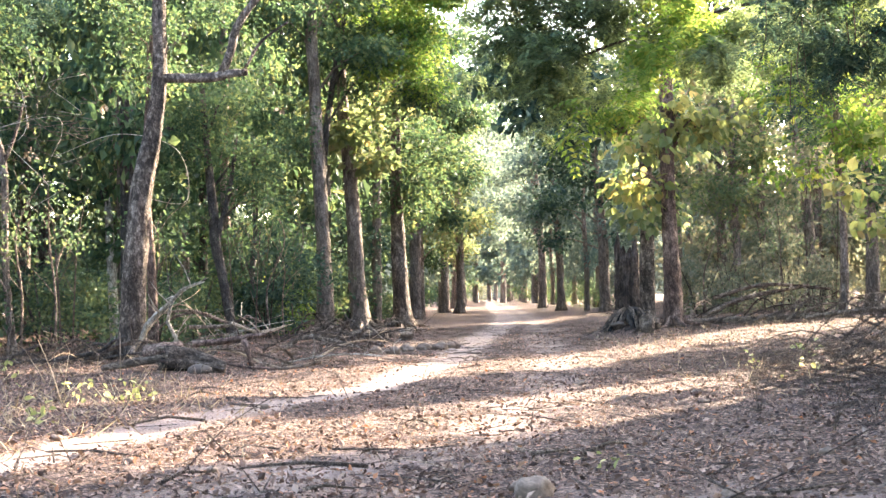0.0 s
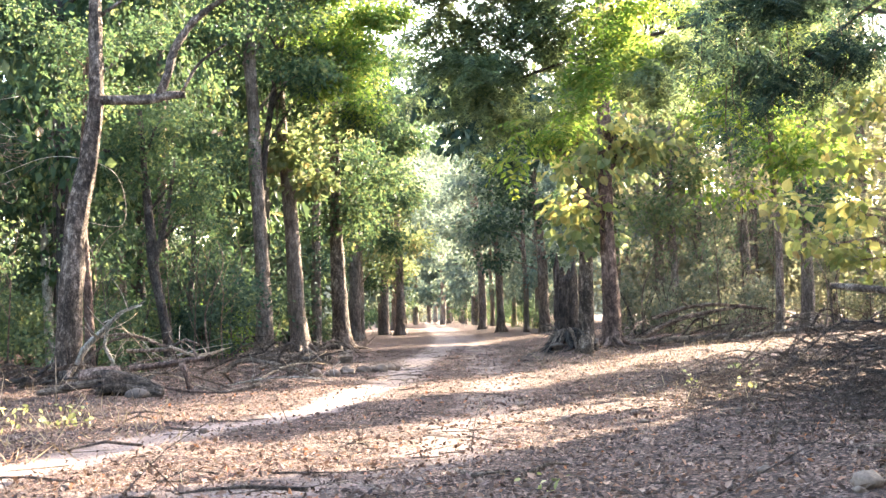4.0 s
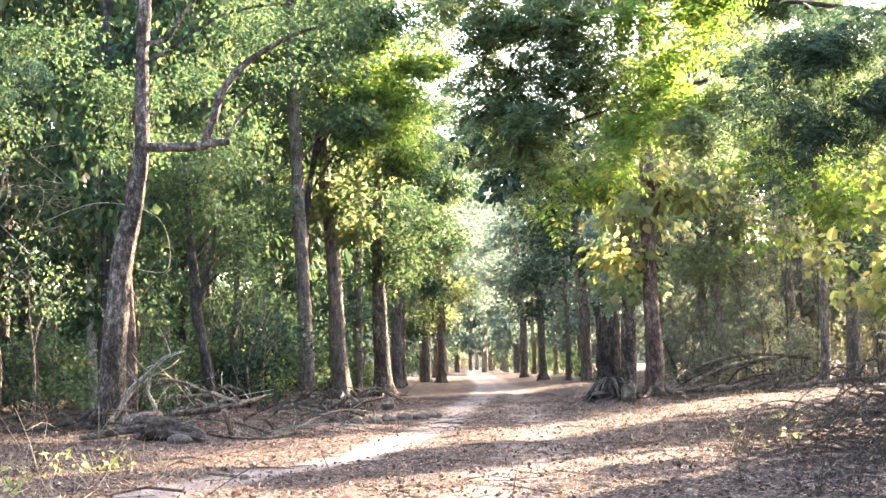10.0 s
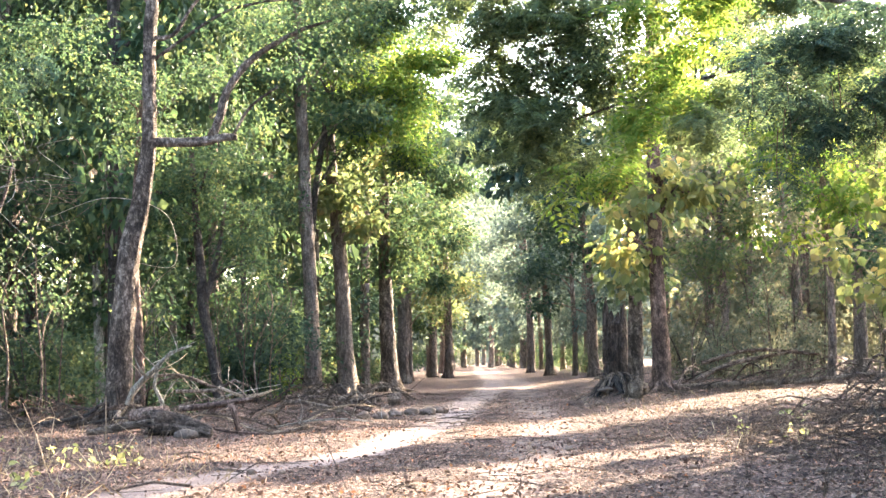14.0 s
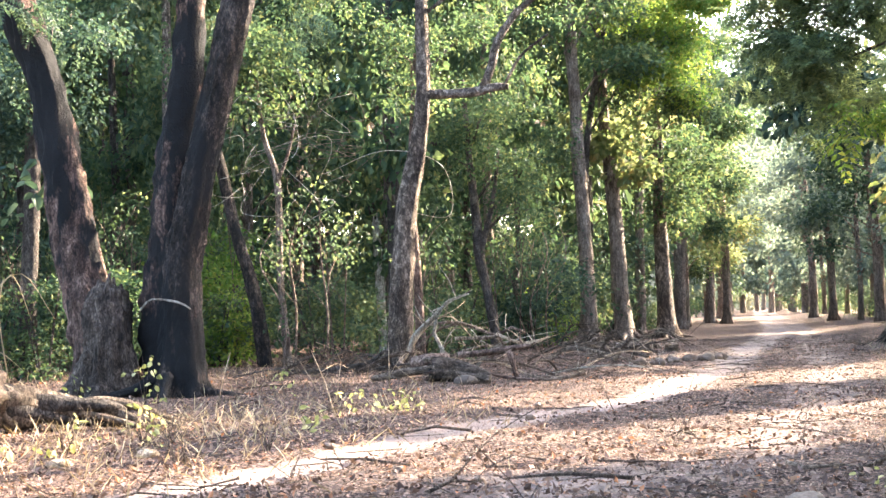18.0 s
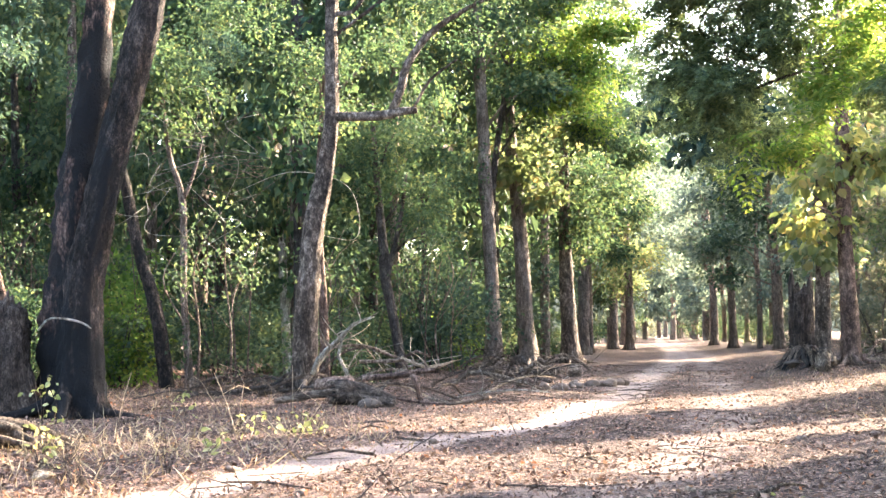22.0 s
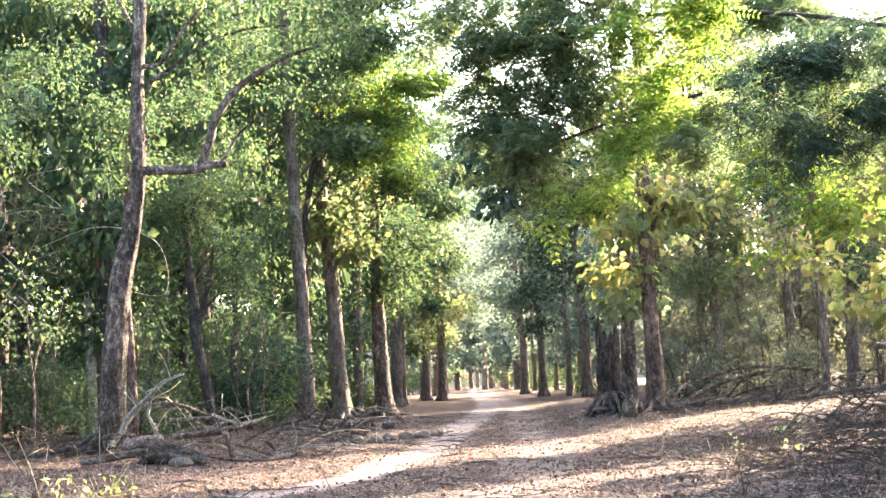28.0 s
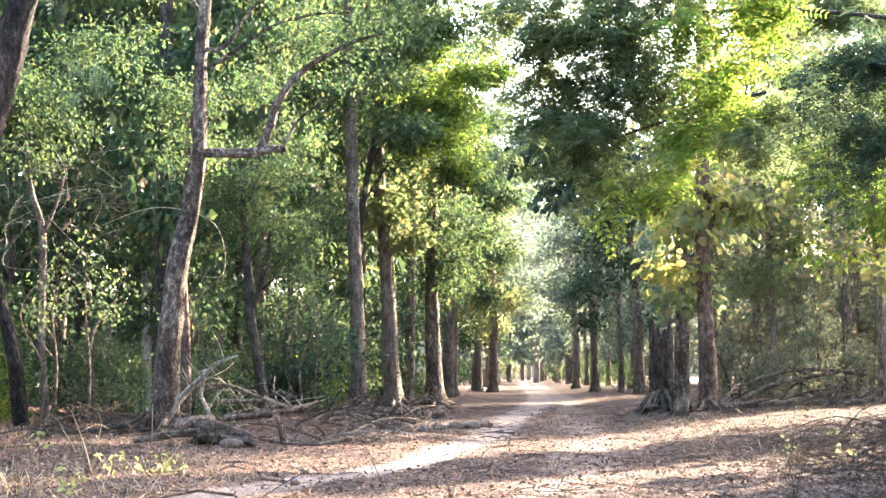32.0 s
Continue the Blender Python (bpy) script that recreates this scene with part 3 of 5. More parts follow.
tree((-4.6, 90, 0), [(0, -0.1, 0.4), (0.1, 5, 0.34), (0.3, 12, 0.25), (0.8, 22, 0.12)], BARK_TEAK, lobes_of((1.8, 0, 12, 1.9, 1.3), (3.0, 0, 9, 1.7, 1.2), (2.2, 0, 15.2, 2.1, 1.5), (2.8, 0, 18.5, 2.3, 1.6), (1.4, 0, 22, 2.6, 1.8), (3.4, 0, 13.2, 1.5, 1.1), (-1.4, 0, 14, 2.0, 1.5), (-1.2, 0, 18.5, 2.4, 1.7), (2.2, 0, 6.4, 1.1, 0.9)), LEAF_SAL, "tall leafy tree leaning over the track", 900, 12, 0.3, 0.42, 12, 4, seed=56)
# from here on the farther trees take the leaf coloured pale for haze
tree((-3.6, 120, 0), [(0, -0.1, 0.4), (0.1, 5, 0.34), (0.3, 12, 0.25), (0.8, 22, 0.12)], BARK_TEAK, lobes_of((1.8, 0, 9, 2.0, 1.5), (2.6, 0, 13, 2.2, 1.6), (2.2, 0, 17, 2.4, 1.8), (3.2, 0, 21, 2.6, 1.9), (0.4, 0, 24, 3.0, 2.0)), LEAF_HAZED, "tall leafy tree leaning over the track", 420, 11, 0.36, 0.5, 12, 4, seed=57)
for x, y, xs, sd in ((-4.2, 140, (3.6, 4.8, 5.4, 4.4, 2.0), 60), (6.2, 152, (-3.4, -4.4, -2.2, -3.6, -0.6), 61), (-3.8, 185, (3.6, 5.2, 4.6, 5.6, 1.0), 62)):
    tree((x, y, 0), [(0, -0.1, 0.42), (0, 6, 0.36), (xs[0] * 0.15, 14, 0.26), (xs[0] * 0.3, 26, 0.1)], BARK_TEAK, [(xs[0], 0, 9.5, 2.2, 1.7), (xs[1], 0, 13.5, 2.5, 1.9), (xs[2], 0, 18, 2.6, 2.0), (xs[3], 0, 22.5, 2.8, 2.0), (xs[4], 0, 27, 3.4, 2.2), (0, 0, 17, 3, 2.2)], LEAF_HAZED, "tall tree reaching across the track", 460, 12, 0.38, 0.45, 10, 4, "roadside trees", seed=sd)
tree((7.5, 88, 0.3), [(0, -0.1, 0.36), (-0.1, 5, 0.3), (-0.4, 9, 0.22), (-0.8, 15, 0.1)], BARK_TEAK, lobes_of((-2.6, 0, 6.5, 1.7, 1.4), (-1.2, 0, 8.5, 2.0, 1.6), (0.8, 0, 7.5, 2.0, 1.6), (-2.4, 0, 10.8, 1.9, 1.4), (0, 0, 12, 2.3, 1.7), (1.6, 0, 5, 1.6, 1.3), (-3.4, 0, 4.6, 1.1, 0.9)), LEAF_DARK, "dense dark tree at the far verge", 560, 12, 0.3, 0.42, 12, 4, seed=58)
tree((5.2, 128, 0.2), [(0, -0.1, 0.36), (-0.1, 6, 0.3), (-0.8, 14, 0.22), (-1.6, 23, 0.1)], BARK_TEAK, lobes_of((-3.6, 0, 12, 2.0, 1.5), (-3.0, 0, 16, 2.2, 1.6), (-2.2, 0, 20, 2.4, 1.8), (-1.6, 0, 9, 1.8, 1.4), (0.6, 0, 14, 2.2, 1.6), (-1.0, 0, 23.5, 2.4, 1.7)), LEAF_HAZED, "tall tree leaning over the far track", 420, 12, 0.36, 0.42, 12, 4, seed=63)
tree((5.6, 104, 0.2), [(0, -0.1, 0.3), (-0.1, 5, 0.26), (-0.4, 9, 0.2), (-0.8, 15, 0.1)], BARK_TEAK, lobes_of((-1.6, 0, 7.5, 1.9, 1.5), (0.8, 0, 8.5, 2.0, 1.6), (-1.8, 0, 11, 2.1, 1.5), (0.2, 0, 13.5, 2.3, 1.7)), LEAF_HAZED, "dense tree at the far verge", 420, 11, 0.34, 0.46, 12, 4, seed=59)

# thin trees deeper in the wood, left
tree((-9.0, 47, 0), [(0.45, -0.1, 0.21), (0.15, 1.8, 0.17), (-0.15, 3.4, 0.19), (-0.22, 4.5, 0.17), (-0.4, 6.5, 0.12), (-0.6, 9.5, 0.07)], BARK_DARK,
     lobes_of((-0.9, 0, 6.8, 1.3, 1.0), (0.9, 0.2, 6.2, 1.3, 1.0), (0.2, 0, 8.4, 1.7, 1.2), (1.6, 0, 4.9, 1.0, 0.8)), LEAF_SAL, "dark slender forked tree in the undergrowth", 330, 16, 0.14, 0.26, 10, 0, seed=13,
     extra=([(-0.15, 3.4, 0.12), (0.15, 4.4, 0.1), (0.42, 5.6, 0.08), (0.6, 7, 0.05)],))
tree((-9.3, 55, 0), [(0, -0.1, 0.16), (0.03, 2.5, 0.14), (0.2, 4.5, 0.11), (0.1, 8, 0.07)], BARK_DARK, lobes_of((0, 0, 6.2, 1.4, 1.2), (0.8, 0, 8, 1.6, 1.2)), LEAF_SAL, "thin dark tree in the undergrowth", 220, 15, 0.16, 0.28, 8, 0, seed=14)
tree((-9.4, 39, 0), [(0, -0.1, 0.17), (0.0, 1.4, 0.14), (-0.06, 3, 0.13), (-0.16, 5.2, 0.11), (0.05, 9, 0.06)], BARK_RED, lobes_of((0.2, 0, 8.0, 1.1, 0.8), (-0.6, 0, 9.2, 1.2, 0.9)), LEAF_SAL, "slim brown tree close behind a grey one", 150, 15, 0.14, 0.26, 10, 0, seed=21)
dead = thing("dead_tree", (-13.45, 50, 0), "pale broken dead trunk without branches", "dead tree")
part("trunk", tube([(0, 0, -0.1, 0.18), (-0.1, 0, 3, 0.17), (-0.2, 0, 4.9, 0.14)], 10, 0.3, 0.1, 5), BARK_PALE, dead)
for x, y, h in ((-0.16, 0.05, 5.25), (-0.27, -0.04, 5.1), (-0.2, -0.08, 4.98)):
    part("splinter", tube([(x, y, 4.7, 0.07), (x, y, h, 0.012)], 6, 0.2, 0.1, int(h * 90)), BARK_PALE, dead)
part("stub", tube([(-0.08, 0, 3.3, 0.06), (0.12, -0.05, 3.5, 0.05), (0.24, -0.06, 3.52, 0.03)], 7, 0.1, 0.1, 6), BARK_PALE, dead)

# the big dark double tree
big = tree((-12.0, 26, 0), [(-0.75, -0.1, 0.6), (-1.05, 1.6, 0.52), (-1.4, 2.9, 0.46), (-1.72, 4.7, 0.4), (-2.1, 6.5, 0.36), (-2.65, 8.0, 0.36), (-3.2, 10.5, 0.25)], BARK_SCAR,
           lobes_of((-3.2, 0, 10.2, 2.2, 1.4), (1.0, 0.5, 10.4, 2.2, 1.4), (-1.0, 1.2, 11.5, 2.4, 1.5), (-4.6, 0.5, 8.2, 1.4, 0.9), (-2.4, -0.4, 7.6, 0.8, 0.5), (0.4, -0.5, 8.4, 0.9, 0.5), (3.2, 0.6, 7.2, 0.8, 0.6), (-0.7, -0.9, 2.5, 0.3, 0.25)), LEAF_DARK, "large tree with several leaning fire-blackened stems", 260, 4, 0.5, 0.3, 24, 5, seed=15, fronds=True, rough=0.1, max_limbs=1,
           extra=([(0.6, -0.1, 0.56), (0.58, 2.3, 0.45), (0.78, 4.5, 0.4), (1.1, 6.8, 0.32), (1.25, 8.6, 0.28), (1.4, 11, 0.2)],))
part("stem", tube([(1.0, -0.35, -0.1, 0.45), (1.02, -0.35, 2.28, 0.36), (1.34, -0.35, 3.96, 0.31), (1.77, -0.35, 5.62, 0.3), (2.2, -0.35, 7.3, 0.3), (2.9, -0.35, 10, 0.22)], 40, 0.12, 0.06, 16, 4, 0.02, 0.045), BARK_CHAR, big, "fire-blackened leaning stem")
part("broken_stem", tube([(-0.45, -0.8, -0.1, 0.56), (-0.38, -0.75, 1.0, 0.46), (-0.42, -0.7, 1.75, 0.42), (-0.3, -0.7, 2.15, 0.26)], 40, 0.08, 0.07, 17, 5, 0.03, 0.07), BARK_SNAG, big, "broken dark brown stump at its foot")
for k, (x, y, h) in enumerate(((-0.55, -0.8, 2.3), (-0.3, -0.9, 2.42), (-0.12, -0.75, 2.2), (-0.38, -0.55, 2.35))):
    part("splinter", tube([(x, y, 1.6, 0.13), (x, y, 2.0, 0.1), (x + 0.04, y, h, 0.02)], 8, 0.1, 0.15, 450 + k, 0, 0.1), BARK_SNAG, big)
# not burnt: the black bark colour stands in for shade on this stem
tree((-14.1, 39, 0), [(0, -0.1, 0.22), (-0.34, 2.3, 0.21), (-0.86, 4.0, 0.18), (-1.2, 5.6, 0.17), (-1.5, 7.0, 0.13), (-1.9, 10, 0.08)], BARK_CHAR, lobes_of((-1.9, 0, 8.4, 1.7, 1.2), (-0.6, 0, 9.6, 1.6, 1.2)), LEAF_SAL, "dark leaning tree with a slim stem", 260, 15, 0.15, 0.28, 10, 0, seed=18)
tree((-13.6, 39.6, 0), [(0, -0.1, 0.14), (-0.2, 2.6, 0.11), (-0.24, 5.5, 0.11), (-0.64, 6.9, 0.08), (-0.9, 9, 0.05)], BARK_TEAK, lobes_of((-0.8, 0, 8.6, 1.4, 1.1),), LEAF_SAL, "slim pale forked tree", 140, 15, 0.15, 0.28, 8, 0, seed=19, extra=([(-0.24, 5.5, 0.06), (0.1, 6.3, 0.05), (0.35, 7.2, 0.03)],))
tree((-18.7, 33.6, 0), [(0, -0.1, 0.27), (-0.08, 1.7, 0.25), (0.0, 2.9, 0.23), (0.14, 5.7, 0.2), (0.2, 9, 0.13)], BARK_DARK, lobes_of((0, 0, 7.5, 1.8, 1.3), (0.8, 0, 9.5, 1.8, 1.3), (-1.2, 0, 6, 1.2, 0.9)), LEAF_DARK, "dark trunk in dense undergrowth", 330, 15, 0.16, 0.28, 10, 0, seed=20)
tree((-23.5, 35, 0), [(0, -0.1, 0.22), (-0.1, 1.8, 0.2), (0.0, 4.0, 0.2), (0.3, 7, 0.17), (-0.2, 10, 0.13)], BARK_DARK, lobes_of((0, 0, 8.5, 1.9, 1.3), (-1, 0, 6.2, 1.3, 1.0)), LEAF_DARK, "dark trunk in dense undergrowth", 300, 15, 0.16, 0.28, 10, 0, seed=22)

# right of the track
tree((6.5, 49, 0.2), [(0.06, -0.1, 0.33), (-0.01, 3.25, 0.27), (-0.05, 5.6, 0.25), (-0.01, 9.0, 0.23), (0.0, 12.3, 0.19), (0.1, 16, 0.1)], BARK_RED,
     lobes_of((-0.9, -0.3, 6.6, 0.9, 0.8), (0.9, -0.3, 7.4, 1.1, 0.8), (-1.2, 0, 5.6, 0.8, 0.6), (-0.8, 0, 4.6, 0.6, 0.5), (1.9, 0, 7.1, 0.8, 0.6), (0.8, 0, 8.4, 0.9, 0.7), (1.0, 0.6, 11.5, 1.3, 1.0)), LEAF_YELLOW, "red-brown trunk with yellowing sunlit teak leaves", 125, 6, 0.38, 0.4, 14, 5, seed=30, aspect=0.78, oval=True, droop=0.8)
teak = tree((6.65, 58, 0.2), [(0, -0.1, 0.35), (0.1, 4.5, 0.27), (0.06, 7.6, 0.23), (0.1, 12, 0.14)], BARK_GREY, lobes_of((0, -0.4, 4.4, 0.9, 0.9), (0.2, 0, 7.4, 1.5, 1.2), (-0.8, 0, 9.6, 1.8, 1.4), (0.8, 0, 11.5, 2.0, 1.4)), LEAF_TEAK, "leafy trunk wrapped in low teak leaves", 240, 7, 0.42, 0.45, 12, 4, seed=31, aspect=0.75, oval=True, droop=0.8)
rr = np.random.default_rng(36)
part("bough", tube([(0.05, 0, 7.0, 0.09), (-1.6, -1.4, 8.6, 0.07), (-3.6, -2.8, 9.4, 0.045), (-5.4, -3.2, 9.6, 0.02)], 8, 0.4, 0.08, 37), BARK_GREY, teak)
# lower leaves of the same teak; their shade is put into the darker colour
part("low_crown", sprig_leaves(rr, crown_points(rr, lobes_of((-6.0, -3.2, 9.9, 1.0, 0.8), (-4.7, -3, 10.8, 1.2, 0.9), (-5.2, -3, 8.6, 0.9, 0.6), (-3.8, -2.8, 9.0, 1.1, 0.8), (-2.9, -2.5, 8.0, 0.9, 0.6), (-2.6, -2.4, 9.8, 1.0, 0.8), (-1.6, -1.6, 8.6, 0.9, 0.7)), 190, 5), 7, 0.36, 0.4, 0.6, 0.8, True), LEAF_DARK, teak, "broad teak leaves coloured dark for shade", False)
snag = thing("dead_stump", (4.6, 46, 0.1), "tall jagged blackened stump on a mound of roots", "stump")
part("trunk", tube([(0, 0, -0.2, 0.48), (0.03, 0, 0.8, 0.37), (0.06, 0, 1.8, 0.34), (0.05, 0, 2.5, 0.31)], 36, 0.1, 0.1, 33, 0, 0.05, 0.09), BARK_SNAG, snag)
for k, (x, y, h, r) in enumerate(((-0.25, 0, 3.35, 0.13), (-0.08, 0.1, 2.9, 0.14), (0.14, 0.05, 2.85, 0.16), (0.3, -0.05, 3.1, 0.12), (0.05, -0.2, 2.7, 0.13))):
    part("splinter", tube([(x, y, 2.2, r), (x, y, (h + 2.3) / 2, r * 0.85), (x + 0.03, y, h, 0.02)], 7, 0.15, 0.15, 34 + k, 0, 0.1), BARK_SNAG, snag)
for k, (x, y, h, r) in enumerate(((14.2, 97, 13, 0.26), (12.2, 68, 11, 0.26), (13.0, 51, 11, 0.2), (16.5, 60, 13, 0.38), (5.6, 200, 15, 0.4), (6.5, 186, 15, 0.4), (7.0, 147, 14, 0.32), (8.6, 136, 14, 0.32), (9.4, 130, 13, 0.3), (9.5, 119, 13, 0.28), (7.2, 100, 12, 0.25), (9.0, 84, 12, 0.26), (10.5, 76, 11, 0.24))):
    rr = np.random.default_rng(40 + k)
    # beyond 80 m the leaf colour is paled to stand in for haze
    tree((x, y, bank(x, y)), [(0, -0.1, r * 0.8), (0.04, 3, r * 0.7), (-0.1, 7, r * 0.6), (0.1, h, r * 0.35)], BARK_TEAK, random_lobes(rr, 4.5 if y < 80 else 2.8, h + 2, 2.5, 9), (LEAF_SAL, LEAF_TEAK, LEAF_LIT)[k % 3] if y < 80 else LEAF_HAZED, "leafy tree at the edge of the wood", 360, 10, 0.28, 0.45, 10, 4, "trees right of the track", seed=40 + k)

tree((17.5, 75, 0.6), [(0, -0.1, 0.34), (-0.3, 6, 0.28), (-1.2, 12, 0.2), (-2.4, 19, 0.08)], BARK_TEAK, lobes_of((-3.7, 0, 15.0, 2.0, 1.5), (-3.4, 0, 18.4, 2.0, 1.5), (-3.2, 0, 21.5, 1.5, 1.2), (-3.3, 0, 18.5, 1.5, 1.2), (-2.8, 0, 16.3, 1.5, 1.1), (-4.0, 0, 13.2, 1.4, 1.0), (-1.8, 0, 14.3, 1.5, 1.1), (-0.6, 0, 17.5, 1.8, 1.3), (0.5, 0, 12, 1.6, 1.2), (-1.6, 0, 20, 1.8, 1.3), (0, 0, 23, 2.2, 1.5)), LEAF_TEAK, "tall tree with pale sunlit leaves", 1000, 13, 0.26, 0.4, 10, 4, seed=64)

# a tree beyond the verge reaches over the track with feathery boughs
over = tree((15.5, 37, 0.6), [(0, -0.1, 0.4), (0, 4, 0.34), (-0.3, 9, 0.28), (-0.2, 14, 0.15)], BARK_DARK,
            lobes_of((-14.6, 1, 11.0, 1.5, 1.0), (-13.5, 1, 9.6, 1.8, 1.1), (-15.1, 1, 8.6, 0.9, 0.7), (-14.2, 1, 7.3, 1.5, 0.9), (-12.7, 1, 6.7, 1.3, 0.8), (-13.6, 1, 5.7, 0.9, 0.6), (-11.7, 1, 10.0, 1.6, 1.0), (-11.4, 1, 8.3, 1.2, 0.8), (-12.6, 1, 11.4, 1.6, 1.0), (-9.8, 1.4, 11.6, 1.5, 1.0), (-14.8, 1, 12.4, 1.5, 0.9), (-15.2, 1, 10.2, 1.2, 0.8), (-13.0, 1.5, 8.4, 1.5, 1.0), (-10.4, 1.5, 12.8, 1.6, 1.0), (-5.0, 9.6, 13.7, 1.7, 1.1), (-3.3, 9.6, 12.5, 1.8, 1.1), (-4.0, 12, 9.6, 1.4, 0.9), (-2.2, 12, 11.0, 1.5, 1.0), (-5.5, 12, 11.5, 1.4, 1.0), (-1.0, 12, 9.0, 1.3, 0.9), (-3.5, 12, 14.2, 1.5, 1.0), (-6.8, 12, 13.6, 1.3, 0.9), (0.5, 12, 12.5, 1.4, 1.0), (-6.2, 12, 9.0, 1.0, 0.7), (-9.6, -2.2, 6.6, 0.8, 0.45), (-8.6, -1.6, 7.6, 0.9, 0.55)),
            LEAF_FERN, "dark feathery canopy overhanging the track", 1850, 4, 0.62, seed=50, fronds=True, max_limbs=0,
            extra=([(-0.3, 0, 9, 0.12), (-5, 1.2, 10.6, 0.07), (-10, 1.2, 10.9, 0.05), (-14, 1, 10.0, 0.05)], [(-0.3, 0, 8, 0.1), (-4, 1.8, 9.4, 0.06), (-9, 1.6, 8.6, 0.04), (-13.4, 1.2, 7.2, 0.04)]))
# sunlit side of the canopy, painted with the brighter yellow-green leaf
part("sun_tinted_foliage", frond_leaves(np.random.default_rng(51), crown_points(np.random.default_rng(52), lobes_of((-10.9, -1, 7.2, 0.7, 0.5), (-9.7, -1, 9.3, 1.0, 0.7), (-13.0, -1, 5.5, 0.6, 0.4), (-11.6, -1, 5.8, 0.7, 0.45), (-10.1, -1, 7.7, 0.9, 0.6), (-9.2, -1, 10.3, 0.9, 0.7), (-10.7, -1, 8.6, 0.9, 0.6), (-9.4, -1, 7.0, 0.5, 0.4), (-11.0, -1, 10.4, 0.8, 0.5), (-12.2, -1, 7.6, 0.5, 0.4), (-9.9, -1, 11.4, 0.8, 0.5), (-8.7, -1, 11.0, 0.7, 0.4)), 150), 3, 0.92, 6, 0.46), LEAF_LIT, over, "feathery leaves coloured yellow-green for sunlight", False)
hang = tree((14.8, 30, 0.6), [(0, -0.1, 0.3), (0, 4, 0.26), (-0.3, 8, 0.2), (-0.4, 11, 0.1)], BARK_DARK,
            lobes_of((-7.7, 2, 7.4, 1.1, 0.7), (-6.6, 2, 8.4, 1.2, 0.8), (-7.9, 2, 6.4, 0.8, 0.5), (-7.0, 2, 6.0, 0.9, 0.6), (-6.0, 2, 6.7, 1.1, 0.7), (-8.5, 2, 5.6, 0.5, 0.3), (-7.6, 2, 5.2, 0.5, 0.3), (-6.5, 2, 8.1, 1.1, 0.7), (-5.0, 2, 8.3, 1.2, 0.8), (-4.5, 2, 6.8, 1.1, 0.7), (-7.5, 2, 7.8, 0.9, 0.6)),
            LEAF_DARK, "feathery hanging boughs against the light", 330, 4, 0.52, seed=53, fronds=True, max_limbs=0,
            extra=([(-0.3, 0, 8.4, 0.05), (-3.5, 1.6, 9.2, 0.03), (-6.6, 2, 8.2, 0.02), (-8.1, 2, 6.2, 0.012)], [(-0.3, 0, 7.4, 0.05), (-3, 1.5, 8.4, 0.04), (-5.4, 2, 7.0, 0.025), (-6.8, 2, 5.6, 0.01)]))
tree((11.8, 33, 0.46), [(0, -0.1, 0.16), (0, 2.4, 0.14), (-0.15, 5.4, 0.1), (-0.25, 7, 0.05)], BARK_TEAK, lobes_of((-1.85, 0, 4.6, 0.7, 0.55), (-1.55, 0, 3.4, 0.7, 0.55), (-2.2, 0, 2.5, 0.6, 0.45), (-1.45, 0, 2.1, 0.7, 0.45), (-3.0, 0, 3.5, 0.5, 0.4), (-1.0, 0, 5.6, 0.9, 0.7)), LEAF_YELLOW, "young tree with large yellow sunlit leaves", 80, 6, 0.28, 0.28, 10, 0, seed=54, aspect=0.8, oval=True, droop=0.6)
for k in range(11):
    rr = np.random.default_rng(150 + k)
    x, z, ln = rr.uniform(-8.2, -5.0), rr.uniform(6.0, 8.0), rr.uniform(1.4, 3.0)
    part("twig", tube([(x, 2 + rr.normal(0, 0.2), z, 0.016), (x + rr.normal(0, 0.15), 1.9, z - ln * 0.5, 0.012), (x + rr.normal(0, 0.3), 1.8, z - ln, 0.006)], 5, 0.25, 0.05, 150 + k), TWIG, hang)
# a leafy tree behind the teaks; its lit lobes have sunlight in the leaf colour
tree((-6.95, 59.5, 0), [(0, -0.1, 0.2), (0.0, 6, 0.18), (0.4, 10, 0.14), (1.4, 15, 0.06)], BARK_DARK,
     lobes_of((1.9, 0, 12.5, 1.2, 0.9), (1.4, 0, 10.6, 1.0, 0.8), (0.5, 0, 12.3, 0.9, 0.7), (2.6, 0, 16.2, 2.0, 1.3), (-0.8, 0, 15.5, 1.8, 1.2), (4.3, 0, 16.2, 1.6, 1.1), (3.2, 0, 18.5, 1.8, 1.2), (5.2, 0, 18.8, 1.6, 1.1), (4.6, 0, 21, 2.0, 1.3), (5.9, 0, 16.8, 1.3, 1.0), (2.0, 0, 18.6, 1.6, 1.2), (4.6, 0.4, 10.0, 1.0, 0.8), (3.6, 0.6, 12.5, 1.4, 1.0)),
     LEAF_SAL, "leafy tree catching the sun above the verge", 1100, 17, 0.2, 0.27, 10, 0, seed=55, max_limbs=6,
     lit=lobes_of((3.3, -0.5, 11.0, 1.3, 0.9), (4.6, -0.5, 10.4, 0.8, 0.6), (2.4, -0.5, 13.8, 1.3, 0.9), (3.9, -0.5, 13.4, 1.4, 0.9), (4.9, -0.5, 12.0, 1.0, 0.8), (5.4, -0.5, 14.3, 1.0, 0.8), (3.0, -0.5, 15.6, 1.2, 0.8)))

